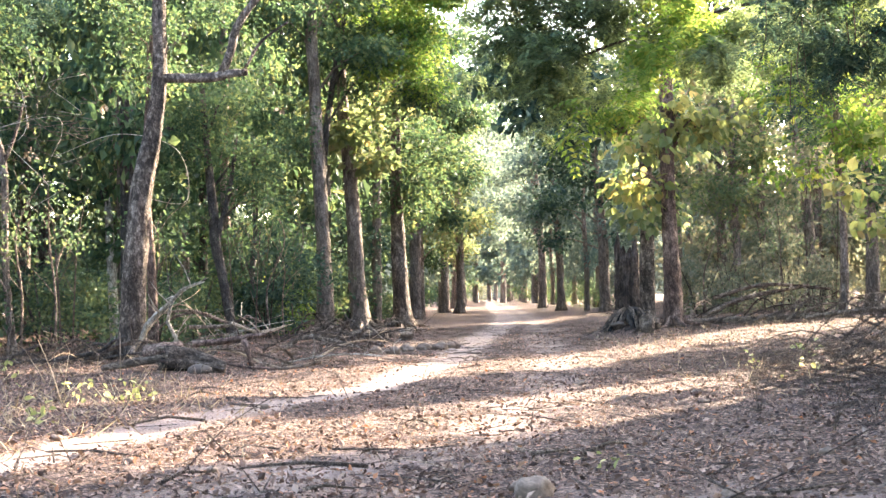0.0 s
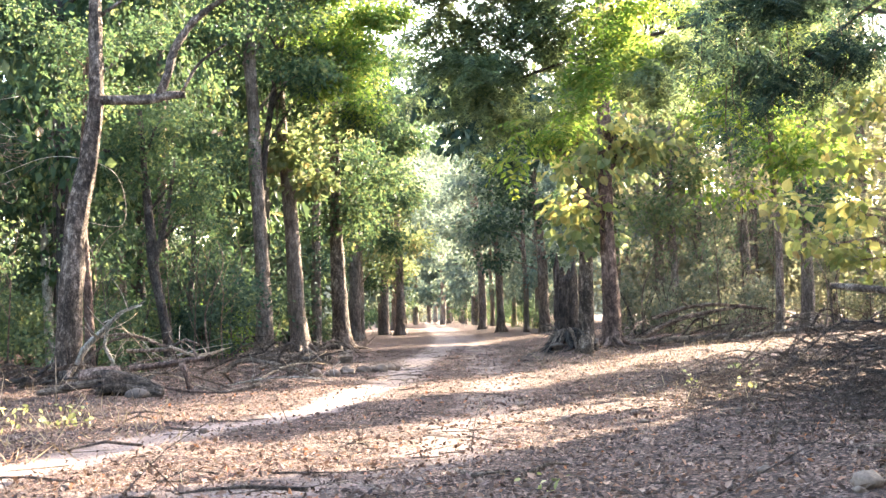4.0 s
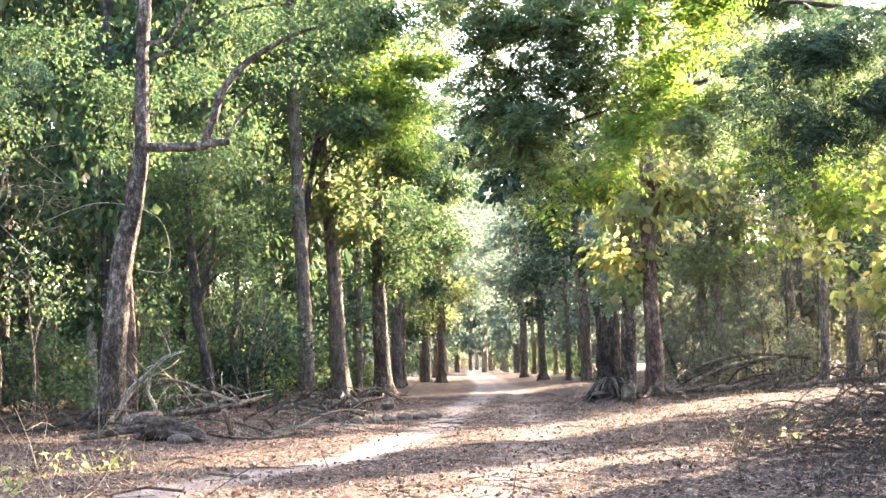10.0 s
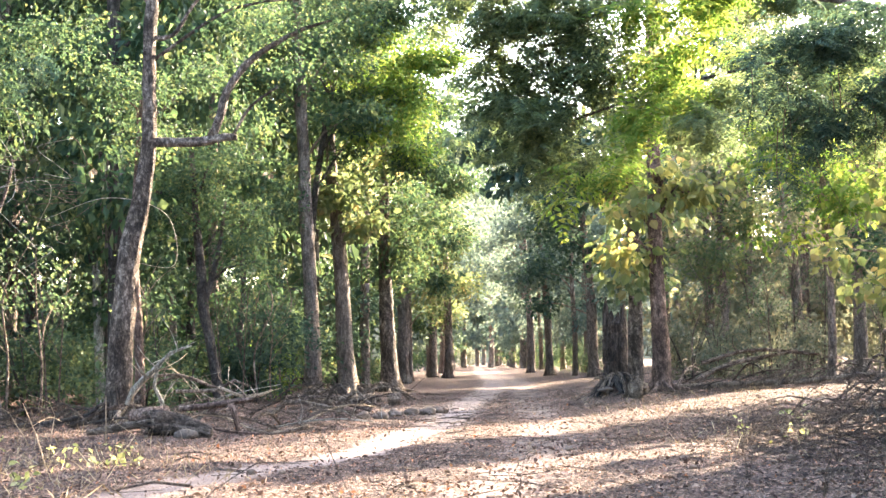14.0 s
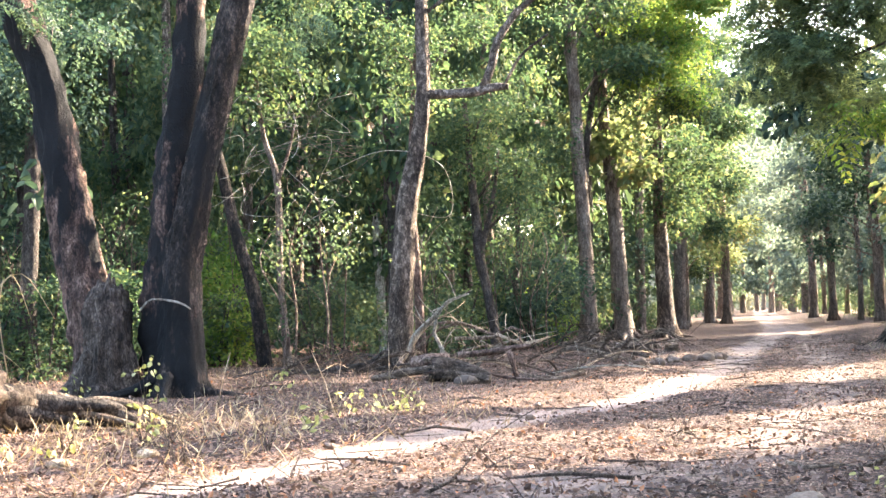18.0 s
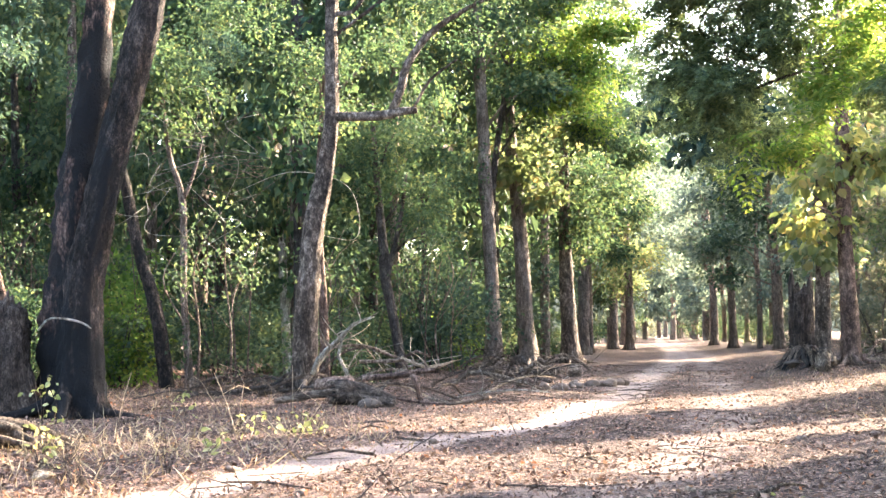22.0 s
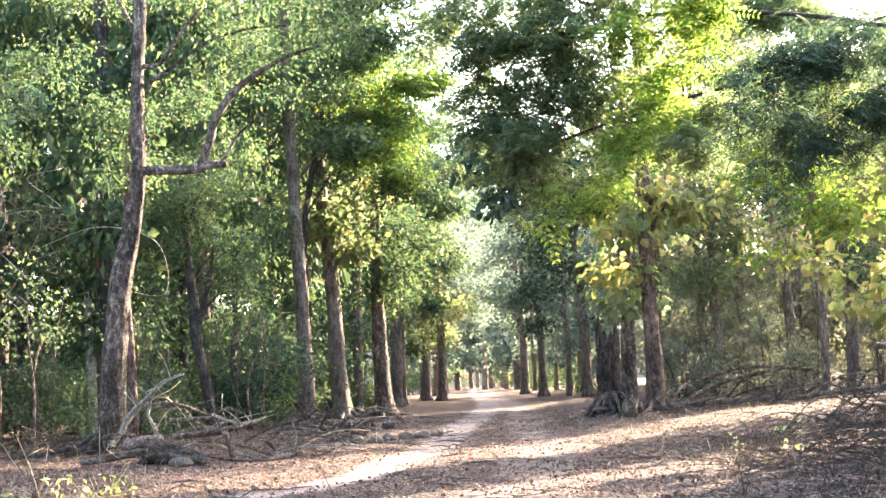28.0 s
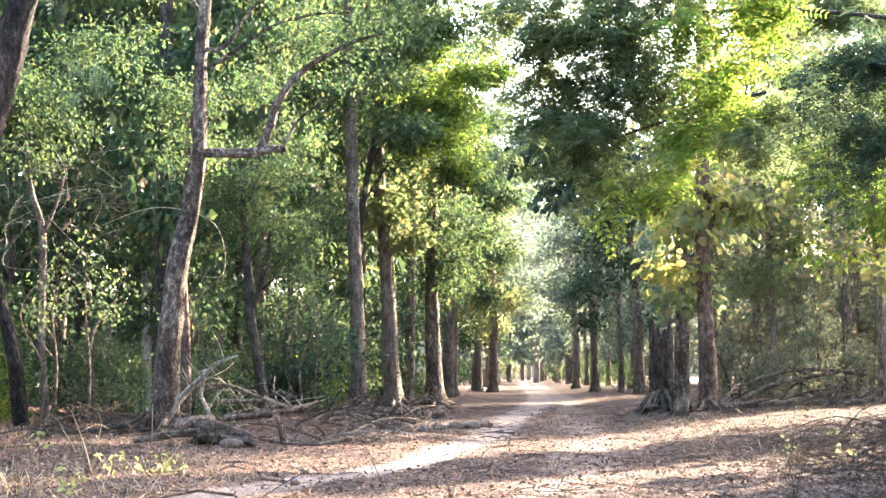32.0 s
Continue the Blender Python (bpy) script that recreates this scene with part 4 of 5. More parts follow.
# ---- the wood behind: a few grown forms, repeated ----
FORMS, BUSHES, FAR, SAPS = [], [], [], []
for k in range(6):
    rr = np.random.default_rng(70 + k)
    h = rr.uniform(13, 17)
    FORMS.append(tree((-44 + 9 * k, -24, 0), [(0, -0.2, rr.uniform(0.16, 0.28)), (rr.normal(0, 0.15), h * 0.25, 0.19), (rr.normal(0, 0.3), h * 0.55, 0.15), (rr.normal(0, 0.4), h, 0.06)], (BARK_DARK, BARK_TEAK, BARK_GREY)[k % 3],
                      random_lobes(rr, 2.2, h + 1, 2.9, 13), (LEAF_SAL, LEAF_SAL, LEAF_DARK, LEAF_SAL, LEAF_SAL, LEAF_BUSH)[k], "leafy forest tree in the thick of the wood", 330, 17, 0.255, 0.27, 8, 0, "forest trees", seed=70 + k, max_limbs=5))
for k in range(3):
    rr = np.random.default_rng(80 + k)
    h = rr.uniform(15, 18)
    # far form: its leaf colour carries the haze
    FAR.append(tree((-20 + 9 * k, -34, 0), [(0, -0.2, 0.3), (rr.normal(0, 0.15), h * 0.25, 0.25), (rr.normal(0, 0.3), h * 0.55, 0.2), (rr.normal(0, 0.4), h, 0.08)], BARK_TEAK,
                    random_lobes(rr, 2.2, h + 1, 3.2, 13), LEAF_HAZED, "tall tree far along the track", 190, 13, 0.46, 0.42, 8, 0, "far trees", seed=80 + k, max_limbs=4))
MID = []
for k in range(3):
    rr = np.random.default_rng(85 + k)
    h = rr.uniform(15, 18)
    MID.append(tree((16 + 9 * k, -34, 0), [(0, -0.2, 0.3), (rr.normal(0, 0.15), h * 0.25, 0.25), (rr.normal(0, 0.3), h * 0.55, 0.2), (rr.normal(0, 0.4), h, 0.08)], BARK_DARK,
                    random_lobes(rr, 1.6, h + 1, 3.4, 14), (LEAF_SAL, LEAF_DARK, LEAF_BUSH)[k], "dense forest tree deep in the wood", 250, 10, 0.53, 0.42, 8, 0, "deep forest trees", seed=85 + k, max_limbs=3))
SHADE = []
for k in range(2):
    rr = np.random.default_rng(180 + k)
    SHADE.append(tree((20 + 9 * k, -46, 0), [(0, -0.2, 0.3), (0.1, 4, 0.25), (rr.normal(0, 0.3), 9, 0.2), (rr.normal(0, 0.4), 16, 0.08)], BARK_DARK,
                      random_lobes(rr, 1.8, 17, 3.3, 14), LEAF_DARK, "broad-leaved tree beside the track", 160, 11, 0.64, 0.42, 8, 0, "shade trees", seed=180 + k, max_limbs=3))


def bush(place, seed, h, w, leaf, size, n):
    rng = np.random.default_rng(seed)
    ob = thing("shrub", place, "green leafy undergrowth shrub", "shrub", "undergrowth")
    for q in range(5):
        a = rng.uniform(0, 6.28)
        part("stem", tube([(0.1 * math.cos(a), 0.1 * math.sin(a), -0.1, 0.03), (0.3 * w * math.cos(a), 0.3 * w * math.sin(a), h * 0.5, 0.02), (0.6 * w * math.cos(a), 0.6 * w * math.sin(a), h * 0.95, 0.008)], 5, 0.5, 0.05, seed + q), BARK_DARK, ob)
    part("foliage", sprig_leaves(rng, crown_points(rng, random_lobes(rng, 0.25, h * 0.95, w, 8), n), 10, 0.22, size * 1.1, 0.3, 0.64), leaf, ob, smooth=False)
    return ob


for k in range(5):
    BUSHES.append(bush((-30 + 7 * k, -14, 0), 90 + k, (2.2, 3.2, 4.2, 2.6, 1.4)[k], (1.3, 1.6, 1.9, 1.8, 1.2)[k], (LEAF_BUSH, LEAF_SAL, LEAF_DARK, LEAF_BUSH, LEAF_BUSH)[k], (0.125, 0.145, 0.17, 0.145, 0.12)[k], (140, 190, 240, 170, 110)[k]))
# shrubs for the right side, with haze in their pale leaf colour
OLIVES = [bush((12 + 7 * k, -14, 0), 190 + k, (2.0, 3.4)[k], (1.5, 1.8)[k], LEAF_OLIVE, (0.14, 0.16)[k], (140, 190)[k]) for k in range(2)]
rr = np.random.default_rng(87)
# trees for the right side, likewise paled for haze
PALE = [tree((44 + 9 * k, -34, 0), [(0, -0.2, 0.24), (rr.normal(0, 0.15), 4, 0.2), (rr.normal(0, 0.3), 9, 0.16), (rr.normal(0, 0.4), 16, 0.07)], BARK_TEAK,
             random_lobes(rr, 1.8, 17, 3.1, 14), LEAF_OLIVE, "slender forest tree with olive leaves paled for haze", 300, 12, 0.34, 0.4, 8, 0, "pale forest trees", seed=187 + k, max_limbs=3) for k in range(2)]
rr = np.random.default_rng(99)
spots = []


def plant(forms, x, y, s=None, sink=0.05, k=None):
    k = int(rr.integers(0, len(forms))) if k is None else k
    s = s or rr.uniform(0.85, 1.2)
    ob = copy_thing(forms[k], pose(x, y, float(bank(x, y)) - sink, 0, 0, rr.uniform(0, 360)))
    ob.scale = (s, s, s * rr.uniform(0.95, 1.15) * (1.35 if forms in (FORMS, MID) else 1.0))
    return ob


def scatter(forms, n, x0, x1, y0, y1, gap, s=None):
    made = 0
    for _ in range(n * 20):
        x, y = rr.uniform(x0, x1), rr.uniform(y0, y1)
        if x > 9 and y < 92 and -23.2 < x * SY - y * SX < -18.4 and forms is not SAPS:
            continue    # a gap in the wood, through which the sun reaches the track
        if forms is not FORMS and ((y < 47 and -0.222 < x / y < -0.168) or (y < 50 and -0.29 < x / y < -0.245)):
            continue
        if all((x - a) ** 2 + (y - b) ** 2 > gap * gap for a, b in spots):
            spots.append((x, y))
            plant(forms, x, y, s)
            made += 1
            if made == n:
                return


scatter(FORMS, 11, -34, -9.5, 58, 74, 3.4, 1.2)
scatter(FORMS, 9, -36, -16, 42, 54, 3.4)
# dark-leaved form only; its colour stands in for shade in the left wood
scatter([FORMS[2]], 6, -33, -22, 30, 41, 3.4)
scatter(FORMS, 5, -52, -34, 52, 76, 4.0, 1.1)
scatter(MID, 28, -66, -8.5, 77, 112, 4.0, 1.35)
scatter(PALE, 14, 11, 46, 92, 125, 3.8, 1.3)
scatter(MID, 18, -95, -12, 114, 138, 4.5, 1.65)
scatter(FORMS, 5, -30, -10, 47, 57, 3.4, 1.4)
scatter(PALE, 9, 11.5, 32, 66, 90, 4.4, 1.15)
for x, y in ((19.6, 84), (23.5, 74)):
    plant(PALE, x, y, 1.1)
scatter(FAR, 6, 10, 40, 122, 150, 6, 1.2)
scatter(FAR, 8, -40, -7, 114, 150, 4.5, 1.25)
scatter(FAR, 12, -12, -5, 120, 300, 5.0, 1.2)
scatter(FAR, 14, 8, 18, 130, 320, 5.0, 1.2)
scatter(FAR, 5, -3, 7, 330, 400, 3.0, 1.4)
for x, y in ((-4.8, 165), (6.4, 182), (-4.4, 212), (6.0, 236), (-4.0, 262), (5.4, 290), (2.6, 216), (5.6, 205), (7.6, 190), (4.2, 252), (0.6, 272), (-1.8, 240), (2.0, 300)):
    plant(FAR, x, y, 1.65)
spots = []
scatter(BUSHES, 24, -36, -9.5, 39, 52, 1.7)
scatter(BUSHES, 9, -52, -30, 40, 70, 2.2, 1.4)
scatter(BUSHES, 9, -16, -8, 50, 56, 1.5)
# mostly the dark-leaved shrub, for the same shade put into leaf colour
scatter([BUSHES[2], BUSHES[2], BUSHES[1]], 12, -30, -15, 30, 39, 1.7, 0.9)
scatter(BUSHES, 14, -30, -7.5, 56, 80, 2.2, 1.2)
scatter([BUSHES[1], BUSHES[2]], 14, -44, -10, 84, 112, 2.4, 2.1)
scatter(OLIVES, 13, 10, 30, 56, 72, 2.3)
scatter(OLIVES, 16, 8.5, 32, 74, 110, 2.6, 1.4)
scatter(BUSHES, 8, -14, -6, 82, 140, 2.6, 1.2)
scatter(BUSHES, 12, -13, -7, 62, 100, 1.8, 1.3)
scatter(BUSHES, 7, 7, 11, 95, 170, 2.6, 1.3)
scatter(BUSHES, 8, 6, 14, 170, 270, 3.0, 2.2)
scatter(BUSHES, 8, -13, -4.5, 150, 260, 3.0, 2.2)
scatter(OLIVES, 7, -9, 10, 305, 335, 2.2, 2.6)

# shrubs in the brighter leaf colour, standing in for patches of sunlit undergrowth
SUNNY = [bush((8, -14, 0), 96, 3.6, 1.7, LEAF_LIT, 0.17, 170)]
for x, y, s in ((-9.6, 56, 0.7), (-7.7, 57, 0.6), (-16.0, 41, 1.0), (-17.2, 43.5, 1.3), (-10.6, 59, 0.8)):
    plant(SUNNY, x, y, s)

# saplings and bare whips among the shrubs
for k in range(4):
    rr = np.random.default_rng(190 + k)
    h = rr.uniform(2.6, 5.2)
    ob = thing("sapling", (-12 + 5 * k, -18, 0), "thin sapling with a bare crooked stem", "sapling", "saplings")
    pts = [(0, 0, -0.1, 0.035), (rr.normal(0, 0.1), rr.normal(0, 0.1), h * 0.35, 0.028), (rr.normal(0, 0.3), rr.normal(0, 0.2), h * 0.7, 0.02), (rr.normal(0, 0.5), rr.normal(0, 0.3), h, 0.008)]
    part("stem", tube(pts, 6, 0.3, 0.06, 190 + k), (BARK_DARK, TWIG, BARK_TEAK, DEADWOOD)[k], ob)
    for q in range(4):
        a, z = rr.uniform(0, 6.28), h * rr.uniform(0.4, 0.9)
        part("branch", tube([(pts[1][0], pts[1][1], z * 0.8, 0.014), (0.35 * math.cos(a), 0.35 * math.sin(a), z, 0.01), (0.9 * math.cos(a), 0.9 * math.sin(a), z + 0.4, 0.004)], 5, 0.3, 0.04, 195 + q), (BARK_DARK, TWIG, BARK_TEAK, DEADWOOD)[k], ob)
    part("leaves", sprig_leaves(rr, rr.normal(size=(14, 3)) * np.array([0.5, 0.5, 0.5]) + np.array([0, 0, h * 0.8]), 9, 0.16, 0.13, 0.4), LEAF_BUSH, ob, smooth=False)
    SAPS.append(ob)
spots = []
scatter(SAPS, 34, -30, -9, 34.5, 46, 0.8)
scatter(SAPS, 10, -10, -7, 40, 58, 0.9)
scatter(SAPS, 22, 9, 24, 51, 64, 0.9)

# trees that stand between the sun and the track; sunlight falls between them in two bands
for q, u in enumerate((-24.6, -26.4, -28.4, -17.2, -16.0, -14.8, -9.5, -8.0, -6.6, -5.4, -4, -2.4, -0.6, 1.4, 3.6)):
    for row in range(2):
        d = (3.8 - u * (SY + 0.36 * SX)) / (SX - 0.36 * SY) + 0.8 + 4.5 * row + 2 * (q % 2)
        ob = plant(SHADE, u * SY + d * SX, -u * SX + d * SY, 0.58, k=(q + row) % 2)
        ob.scale = (0.58, 0.58, 0.9 if -18 < u < -14 else 0.64 if u < -26 else 1.0)

# hazy distance beyond the last trees, all round; its glow stands in for haze
m, nt, ns, bsdf = nodes_of("hazy_distance_glow")
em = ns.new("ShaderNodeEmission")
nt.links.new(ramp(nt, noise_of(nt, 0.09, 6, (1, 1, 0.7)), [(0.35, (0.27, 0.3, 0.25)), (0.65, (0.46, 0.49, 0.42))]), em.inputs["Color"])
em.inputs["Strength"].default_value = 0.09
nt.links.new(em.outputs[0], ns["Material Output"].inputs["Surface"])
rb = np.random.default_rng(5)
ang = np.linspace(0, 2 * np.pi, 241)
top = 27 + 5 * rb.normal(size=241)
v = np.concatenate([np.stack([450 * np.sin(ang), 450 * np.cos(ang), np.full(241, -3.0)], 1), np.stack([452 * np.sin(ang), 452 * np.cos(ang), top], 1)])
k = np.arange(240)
tagged(new("backdrop", mesh_from("backdrop", v, np.stack([k, k + 1, k + 242, k + 241], 1), m)), "glowing backdrop ring coloured as pale hazy woodland far off", "distance", kind="structure")

# ---- dead wood, stones and small growth ----
def on_ground(pts):
    return [(x, y, float(ground_z(x, y)) + z, r) for x, y, z, r in pts]


def branch_thing(name, pts, mat, label, category, twigs=0, seed=0, sides=8, group="", step=0.25):
    """A fallen stem with side twigs, in world metres; heights above the ground."""
    p = on_ground(pts)
    o = p[0][:3]
    rel = [(a[0] - o[0], a[1] - o[1], a[2] - o[2], a[3]) for a in p]
    ob = thing(name, o, label, category, group)
    stem = part("stem", tube(rel, sides, step, 0.1, seed), mat, ob)
    rng = np.random.default_rng(seed + 7)
    c = smooth_path(rel, 0.15)
    for _ in range(twigs):
        k = c[rng.integers(len(c) // 4, len(c))]
        d = rng.normal(size=3) * np.array([1, 1, 0.5]) + np.array([0, 0, 0.45])
        ln = rng.uniform(0.25, 0.8)
        a = k[:3]
        part("twig", tube([(*a, k[3] * 0.5), (*(a + d * ln * 0.5), k[3] * 0.35), (*(a + d * ln + rng.normal(size=3) * 0.1), 0.006)], 5, 0.2, 0.05, int(rng.integers(1e6))), mat, stem)
    return ob


def stone(x, y, r, flat, seed, label="grey-brown field stone half sunk in litter", mat=None, group="stones", lump=1.0):
    bm = bmesh.new()
    bmesh.ops.create_icosphere(bm, subdivisions=3, radius=1)
    rng = np.random.default_rng(seed)
    ph = rng.uniform(-5, 5, 3)
    for v in bm.verts:
        k = 1 + lump * (0.28 * noise.noise(v.co * 1.3 + Vector(ph)) + 0.12 * noise.noise(v.co * 3.5 + Vector(ph))) + (lump - 1) * 0.25 * noise.noise(v.co * 7 + Vector(ph))
        v.co = Vector((v.co.x * r * k * rng.uniform(1.0, 1.01), v.co.y * r * 0.8 * k, v.co.z * r * flat * k))
    me = bpy.data.meshes.new("stone")
    bm.to_mesh(me)
    bm.free()
    me.polygons.foreach_set("use_smooth", [True] * len(me.polygons))
    me.materials.append(mat or STONE)
    ob = tagged(new("stone", me), label, "stone", group)
    ob.location = (x, y, float(ground_z(x, y)) + r * flat * 0.45)
    ob.rotation_euler = (0, 0, rng.uniform(0, 6.28))
    return ob


# the heap by the grey tree: a split butt of a trunk, a smooth log behind it and tangled dead branches
butt = thing("fallen_log", (-6.1, 28.6, -0.03), "dark hollow log with a ragged burnt end", "log")
butt.scale = (0.74, 0.8, 0.92)
part("trunk", tube([(-0.72, -0.3, 0.36, 0.27), (-0.5, -0.2, 0.36, 0.28), (-0.2, -0.06, 0.33, 0.25), (0.15, 0.02, 0.28, 0.23), (0.55, 0.0, 0.2, 0.2), (0.95, -0.05, 0.1, 0.12)], 40, 0.06, 0.04, 60, 0, 0.03, 0.06), LOG_DARK, butt)
for k in range(13):
    a, ln = k * 0.483, 0.12 + 0.1 * ((k * 7) % 5) / 4
    c, s = math.cos(a), math.sin(a)
    part("splinter", tube([(-0.66 - 0.1 * c, -0.28 + 0.22 * c, 0.36 + 0.24 * s, 0.055), (-0.72 - ln * 0.9 - 0.1 * c, -0.3 - ln * 0.4 + 0.22 * c, 0.36 + 0.25 * s, 0.014)], 6, 0.05, 0.2, 400 + k), (DEADWOOD, BARK_RED)[k % 2], butt)
# dark disc on the closed end, standing in for shade inside a hollow
part("hollow", tube([(-0.745, -0.31, 0.36, 0.2), (-0.7, -0.29, 0.36, 0.22)], 14, 0.03, 0.2, 61, 0, 0.1), BARK_CHAR, butt, "dark disc painted as the shaded inside of the log")
branch_thing("fallen_log", [(-8.1, 29.1, 0.1, 0.06), (-7.78, 28.95, 0.14, 0.07), (-7.24, 28.9, 0.22, 0.085), (-6.6, 28.85, 0.3, 0.09)], LOG_X, "smooth grey log lying by the tree", "log", 0, 62, 12)
branch_thing("fallen_log", [(-7.45, 30.1, 0.36, 0.13), (-7.01, 30.0, 0.44, 0.15), (-6.6, 29.95, 0.5, 0.13)], BARK_RED, "bare pale log leaning on the heap", "log", 0, 63, 12)
branch_thing("fallen_branch", [(-6.4, 30.1, 0.58, 0.07), (-5.61, 30.2, 0.63, 0.075), (-5.12, 30.2, 0.71, 0.07), (-4.8, 30.2, 0.75, 0.04)], BARK_RED, "broken reddish branch propped on stubs", "branch", 3, 64)
for k, (mt, lab, pts) in enumerate((
        (BARK_PALE, "pale crooked dead branch standing up", [(-7.75, 31.0, 0.6, 0.07), (-7.62, 31.0, 0.95, 0.065), (-7.18, 31.0, 1.36, 0.06), (-6.97, 31.0, 1.58, 0.05), (-6.75, 31.0, 1.78, 0.035), (-6.3, 31.0, 1.92, 0.015)]),
        (BARK_PALE, "pale crooked dead branch standing up", [(-6.8, 30.7, 0.3, 0.05), (-6.92, 30.8, 0.69, 0.05), (-7.1, 30.8, 1.04, 0.045), (-7.02, 30.8, 1.42, 0.04), (-6.8, 30.8, 1.74, 0.03), (-6.45, 30.8, 1.9, 0.012)]),
        (DEADWOOD, "long bent dry branch across the heap", [(-6.7, 31.2, 0.9, 0.045), (-5.79, 31.2, 0.93, 0.04), (-5.38, 31.2, 1.15, 0.035), (-5.05, 31.2, 1.03, 0.02)]),
        (DEADWOOD, "long bent dry branch across the heap", [(-7.5, 31.5, 1.2, 0.035), (-6.68, 31.5, 1.26, 0.035), (-6.08, 31.5, 1.04, 0.03), (-5.4, 31.5, 0.9, 0.02)]),
        (SAWN, "short pale branch with a torn end", [(-5.7, 31.0, 1.0, 0.03), (-5.03, 31.0, 0.77, 0.04), (-4.5, 31.0, 0.95, 0.02)]),
        (BARK_RED, "stub propping the reddish branch", [(-5.26, 30.1, 0.66, 0.05), (-5.18, 30.1, 0.44, 0.055), (-5.1, 30.1, 0.0, 0.06)]),
        (BARK_DARK, "dark crooked branch in the litter", [(-10.6, 32.0, 0.1, 0.05), (-9.56, 32.0, 0.17, 0.05), (-8.86, 32.0, 0.31, 0.05), (-8.65, 32.0, 0.53, 0.04), (-8.4, 32.0, 0.66, 0.02)]),
        (DEADWOOD, "crooked branch lying by the roots", [(-5.4, 37.0, 0.1, 0.06), (-5.0, 37.0, 0.38, 0.07), (-4.68, 37.0, 0.4, 0.06), (-3.6, 36.4, 0.2, 0.04), (-3.0, 35.6, 0.05, 0.02)]),
        (DEADWOOD, "dry branch lying on the litter", [(-4.7, 28.6, 0.2, 0.03), (-4.23, 28.5, 0.05, 0.035), (-3.74, 28.5, 0.1, 0.045), (-3.4, 28.5, 0.18, 0.05)]),
        (BARK_RED, "dry branch lying on the litter", [(-5.92, 29.5, 0.36, 0.03), (-5.45, 29.5, 0.14, 0.03), (-4.6, 29.2, 0.04, 0.025), (-4.0, 29.0, 0.06, 0.012)]))):
    branch_thing("fallen_branch", pts, mt, lab, "branch", 3 if k < 5 else 1, 965 + k, 8, "branches of the heap")
rh = np.random.default_rng(77)
for s in range(13):
    x, y = rh.uniform(-8.8, -3.4), rh.uniform(30.6, 34.5)
    a = rh.normal(0, 0.5) + (math.pi if rh.uniform() < 0.35 else 0)
    ln, h, r = rh.uniform(1.2, 3.0), rh.uniform(0.3, 1.2) * (1.2 if x < -5.5 else 0.6), rh.uniform(0.016, 0.042)
    x2, y2 = x + ln * math.cos(a), y + ln * math.sin(a)
    branch_thing("fallen_branch", [(x, y, 0.05, r), ((2 * x + x2) / 3, (2 * y + y2) / 3 + 0.2, h * 0.8, r * 0.9), ((x + 2 * x2) / 3, (y + 2 * y2) / 3, h, r * 0.7), (x2, y2, h * rh.uniform(0.3, 0.9), r * 0.3)], (DEADWOOD, BARK_PALE, SAWN, DEADWOOD)[s % 4], "tangled dry fallen branch", "branch", 6, 70 + s, 6, "dead branches by the heap")
for s in range(12):
    x, y = rh.uniform(-12.5, -9.2), rh.uniform(31.5, 36)
    a, ln, r = rh.normal(0, 0.4), rh.uniform(1.2, 2.8), rh.uniform(0.02, 0.045)
    branch_thing("fallen_branch", [(x, y, 0.05, r), (x + ln * 0.5 * math.cos(a), y + ln * 0.5 * math.sin(a), rh.uniform(0.15, 0.6), r * 0.8), (x + ln * math.cos(a), y + ln * math.sin(a), 0.1, r * 0.3)], (BARK_DARK, TWIG)[s % 2], "tangled dry fallen branch", "branch", 4, 900 + s, 6, "dead branches by the heap")
for s in range(34):
    left = s < 14
    x, y = (rh.uniform(-7.5, -3.4), rh.uniform(36, 56)) if left else (rh.uniform(7.2, 16), rh.uniform(47, 54))
    a, ln, r = rh.normal(0, 0.4), rh.uniform(1.2, 3.2), rh.uniform(0.025, 0.06)
    branch_thing("fallen_branch", [(x, y, 0.05, r), (x + ln * 0.5 * math.cos(a), y + ln * 0.5 * math.sin(a), rh.uniform(0.2, 0.9), r * 0.8), (x + ln * math.cos(a), y + ln * math.sin(a), rh.uniform(0.05, 0.6), r * 0.3)], (LOG_DARK, TWIG, DEADWOOD)[s % 3], "dry fallen branch at the foot of the trees", "branch", 5, 930 + s, 6, "dead branches under the trees")
stone(-5.78, 27.8, 0.3, 0.45, 1, "smooth brown boulder lying under the log", STONE_BROWN, "boulders")
rs = np.random.default_rng(31)
for k in range(15):
    stone(-2.75 + 0.13 * k + rs.normal(0, 0.14), 35.0 + 0.38 * k + rs.normal(0, 0.6), rs.uniform(0.09, 0.22), rs.uniform(0.55, 0.8), 40 + k, "round grey stone in a row beside the track", None, "row of stones")
stone(0.33, 10.35, 0.17, 0.6, 80, "pale rounded stone on the ground")
stone(-6.6, 14.4, 0.16, 0.4, 81, "flat whitish stone on the litter", SAWN)
stone(2.9, 19.5, 0.08, 0.6, 82)
stone(3.45, 11.0, 0.15, 0.6, 83, "pale rounded stone on the ground")
for k in range(46):
    y = 10 + 32 * rs.uniform() ** 1.4
    stone(rs.uniform(-0.5, 0.33) * y, y, rs.uniform(0.03, 0.08), 0.6, 100 + k, "small stone among fallen leaves", None, "small stones")

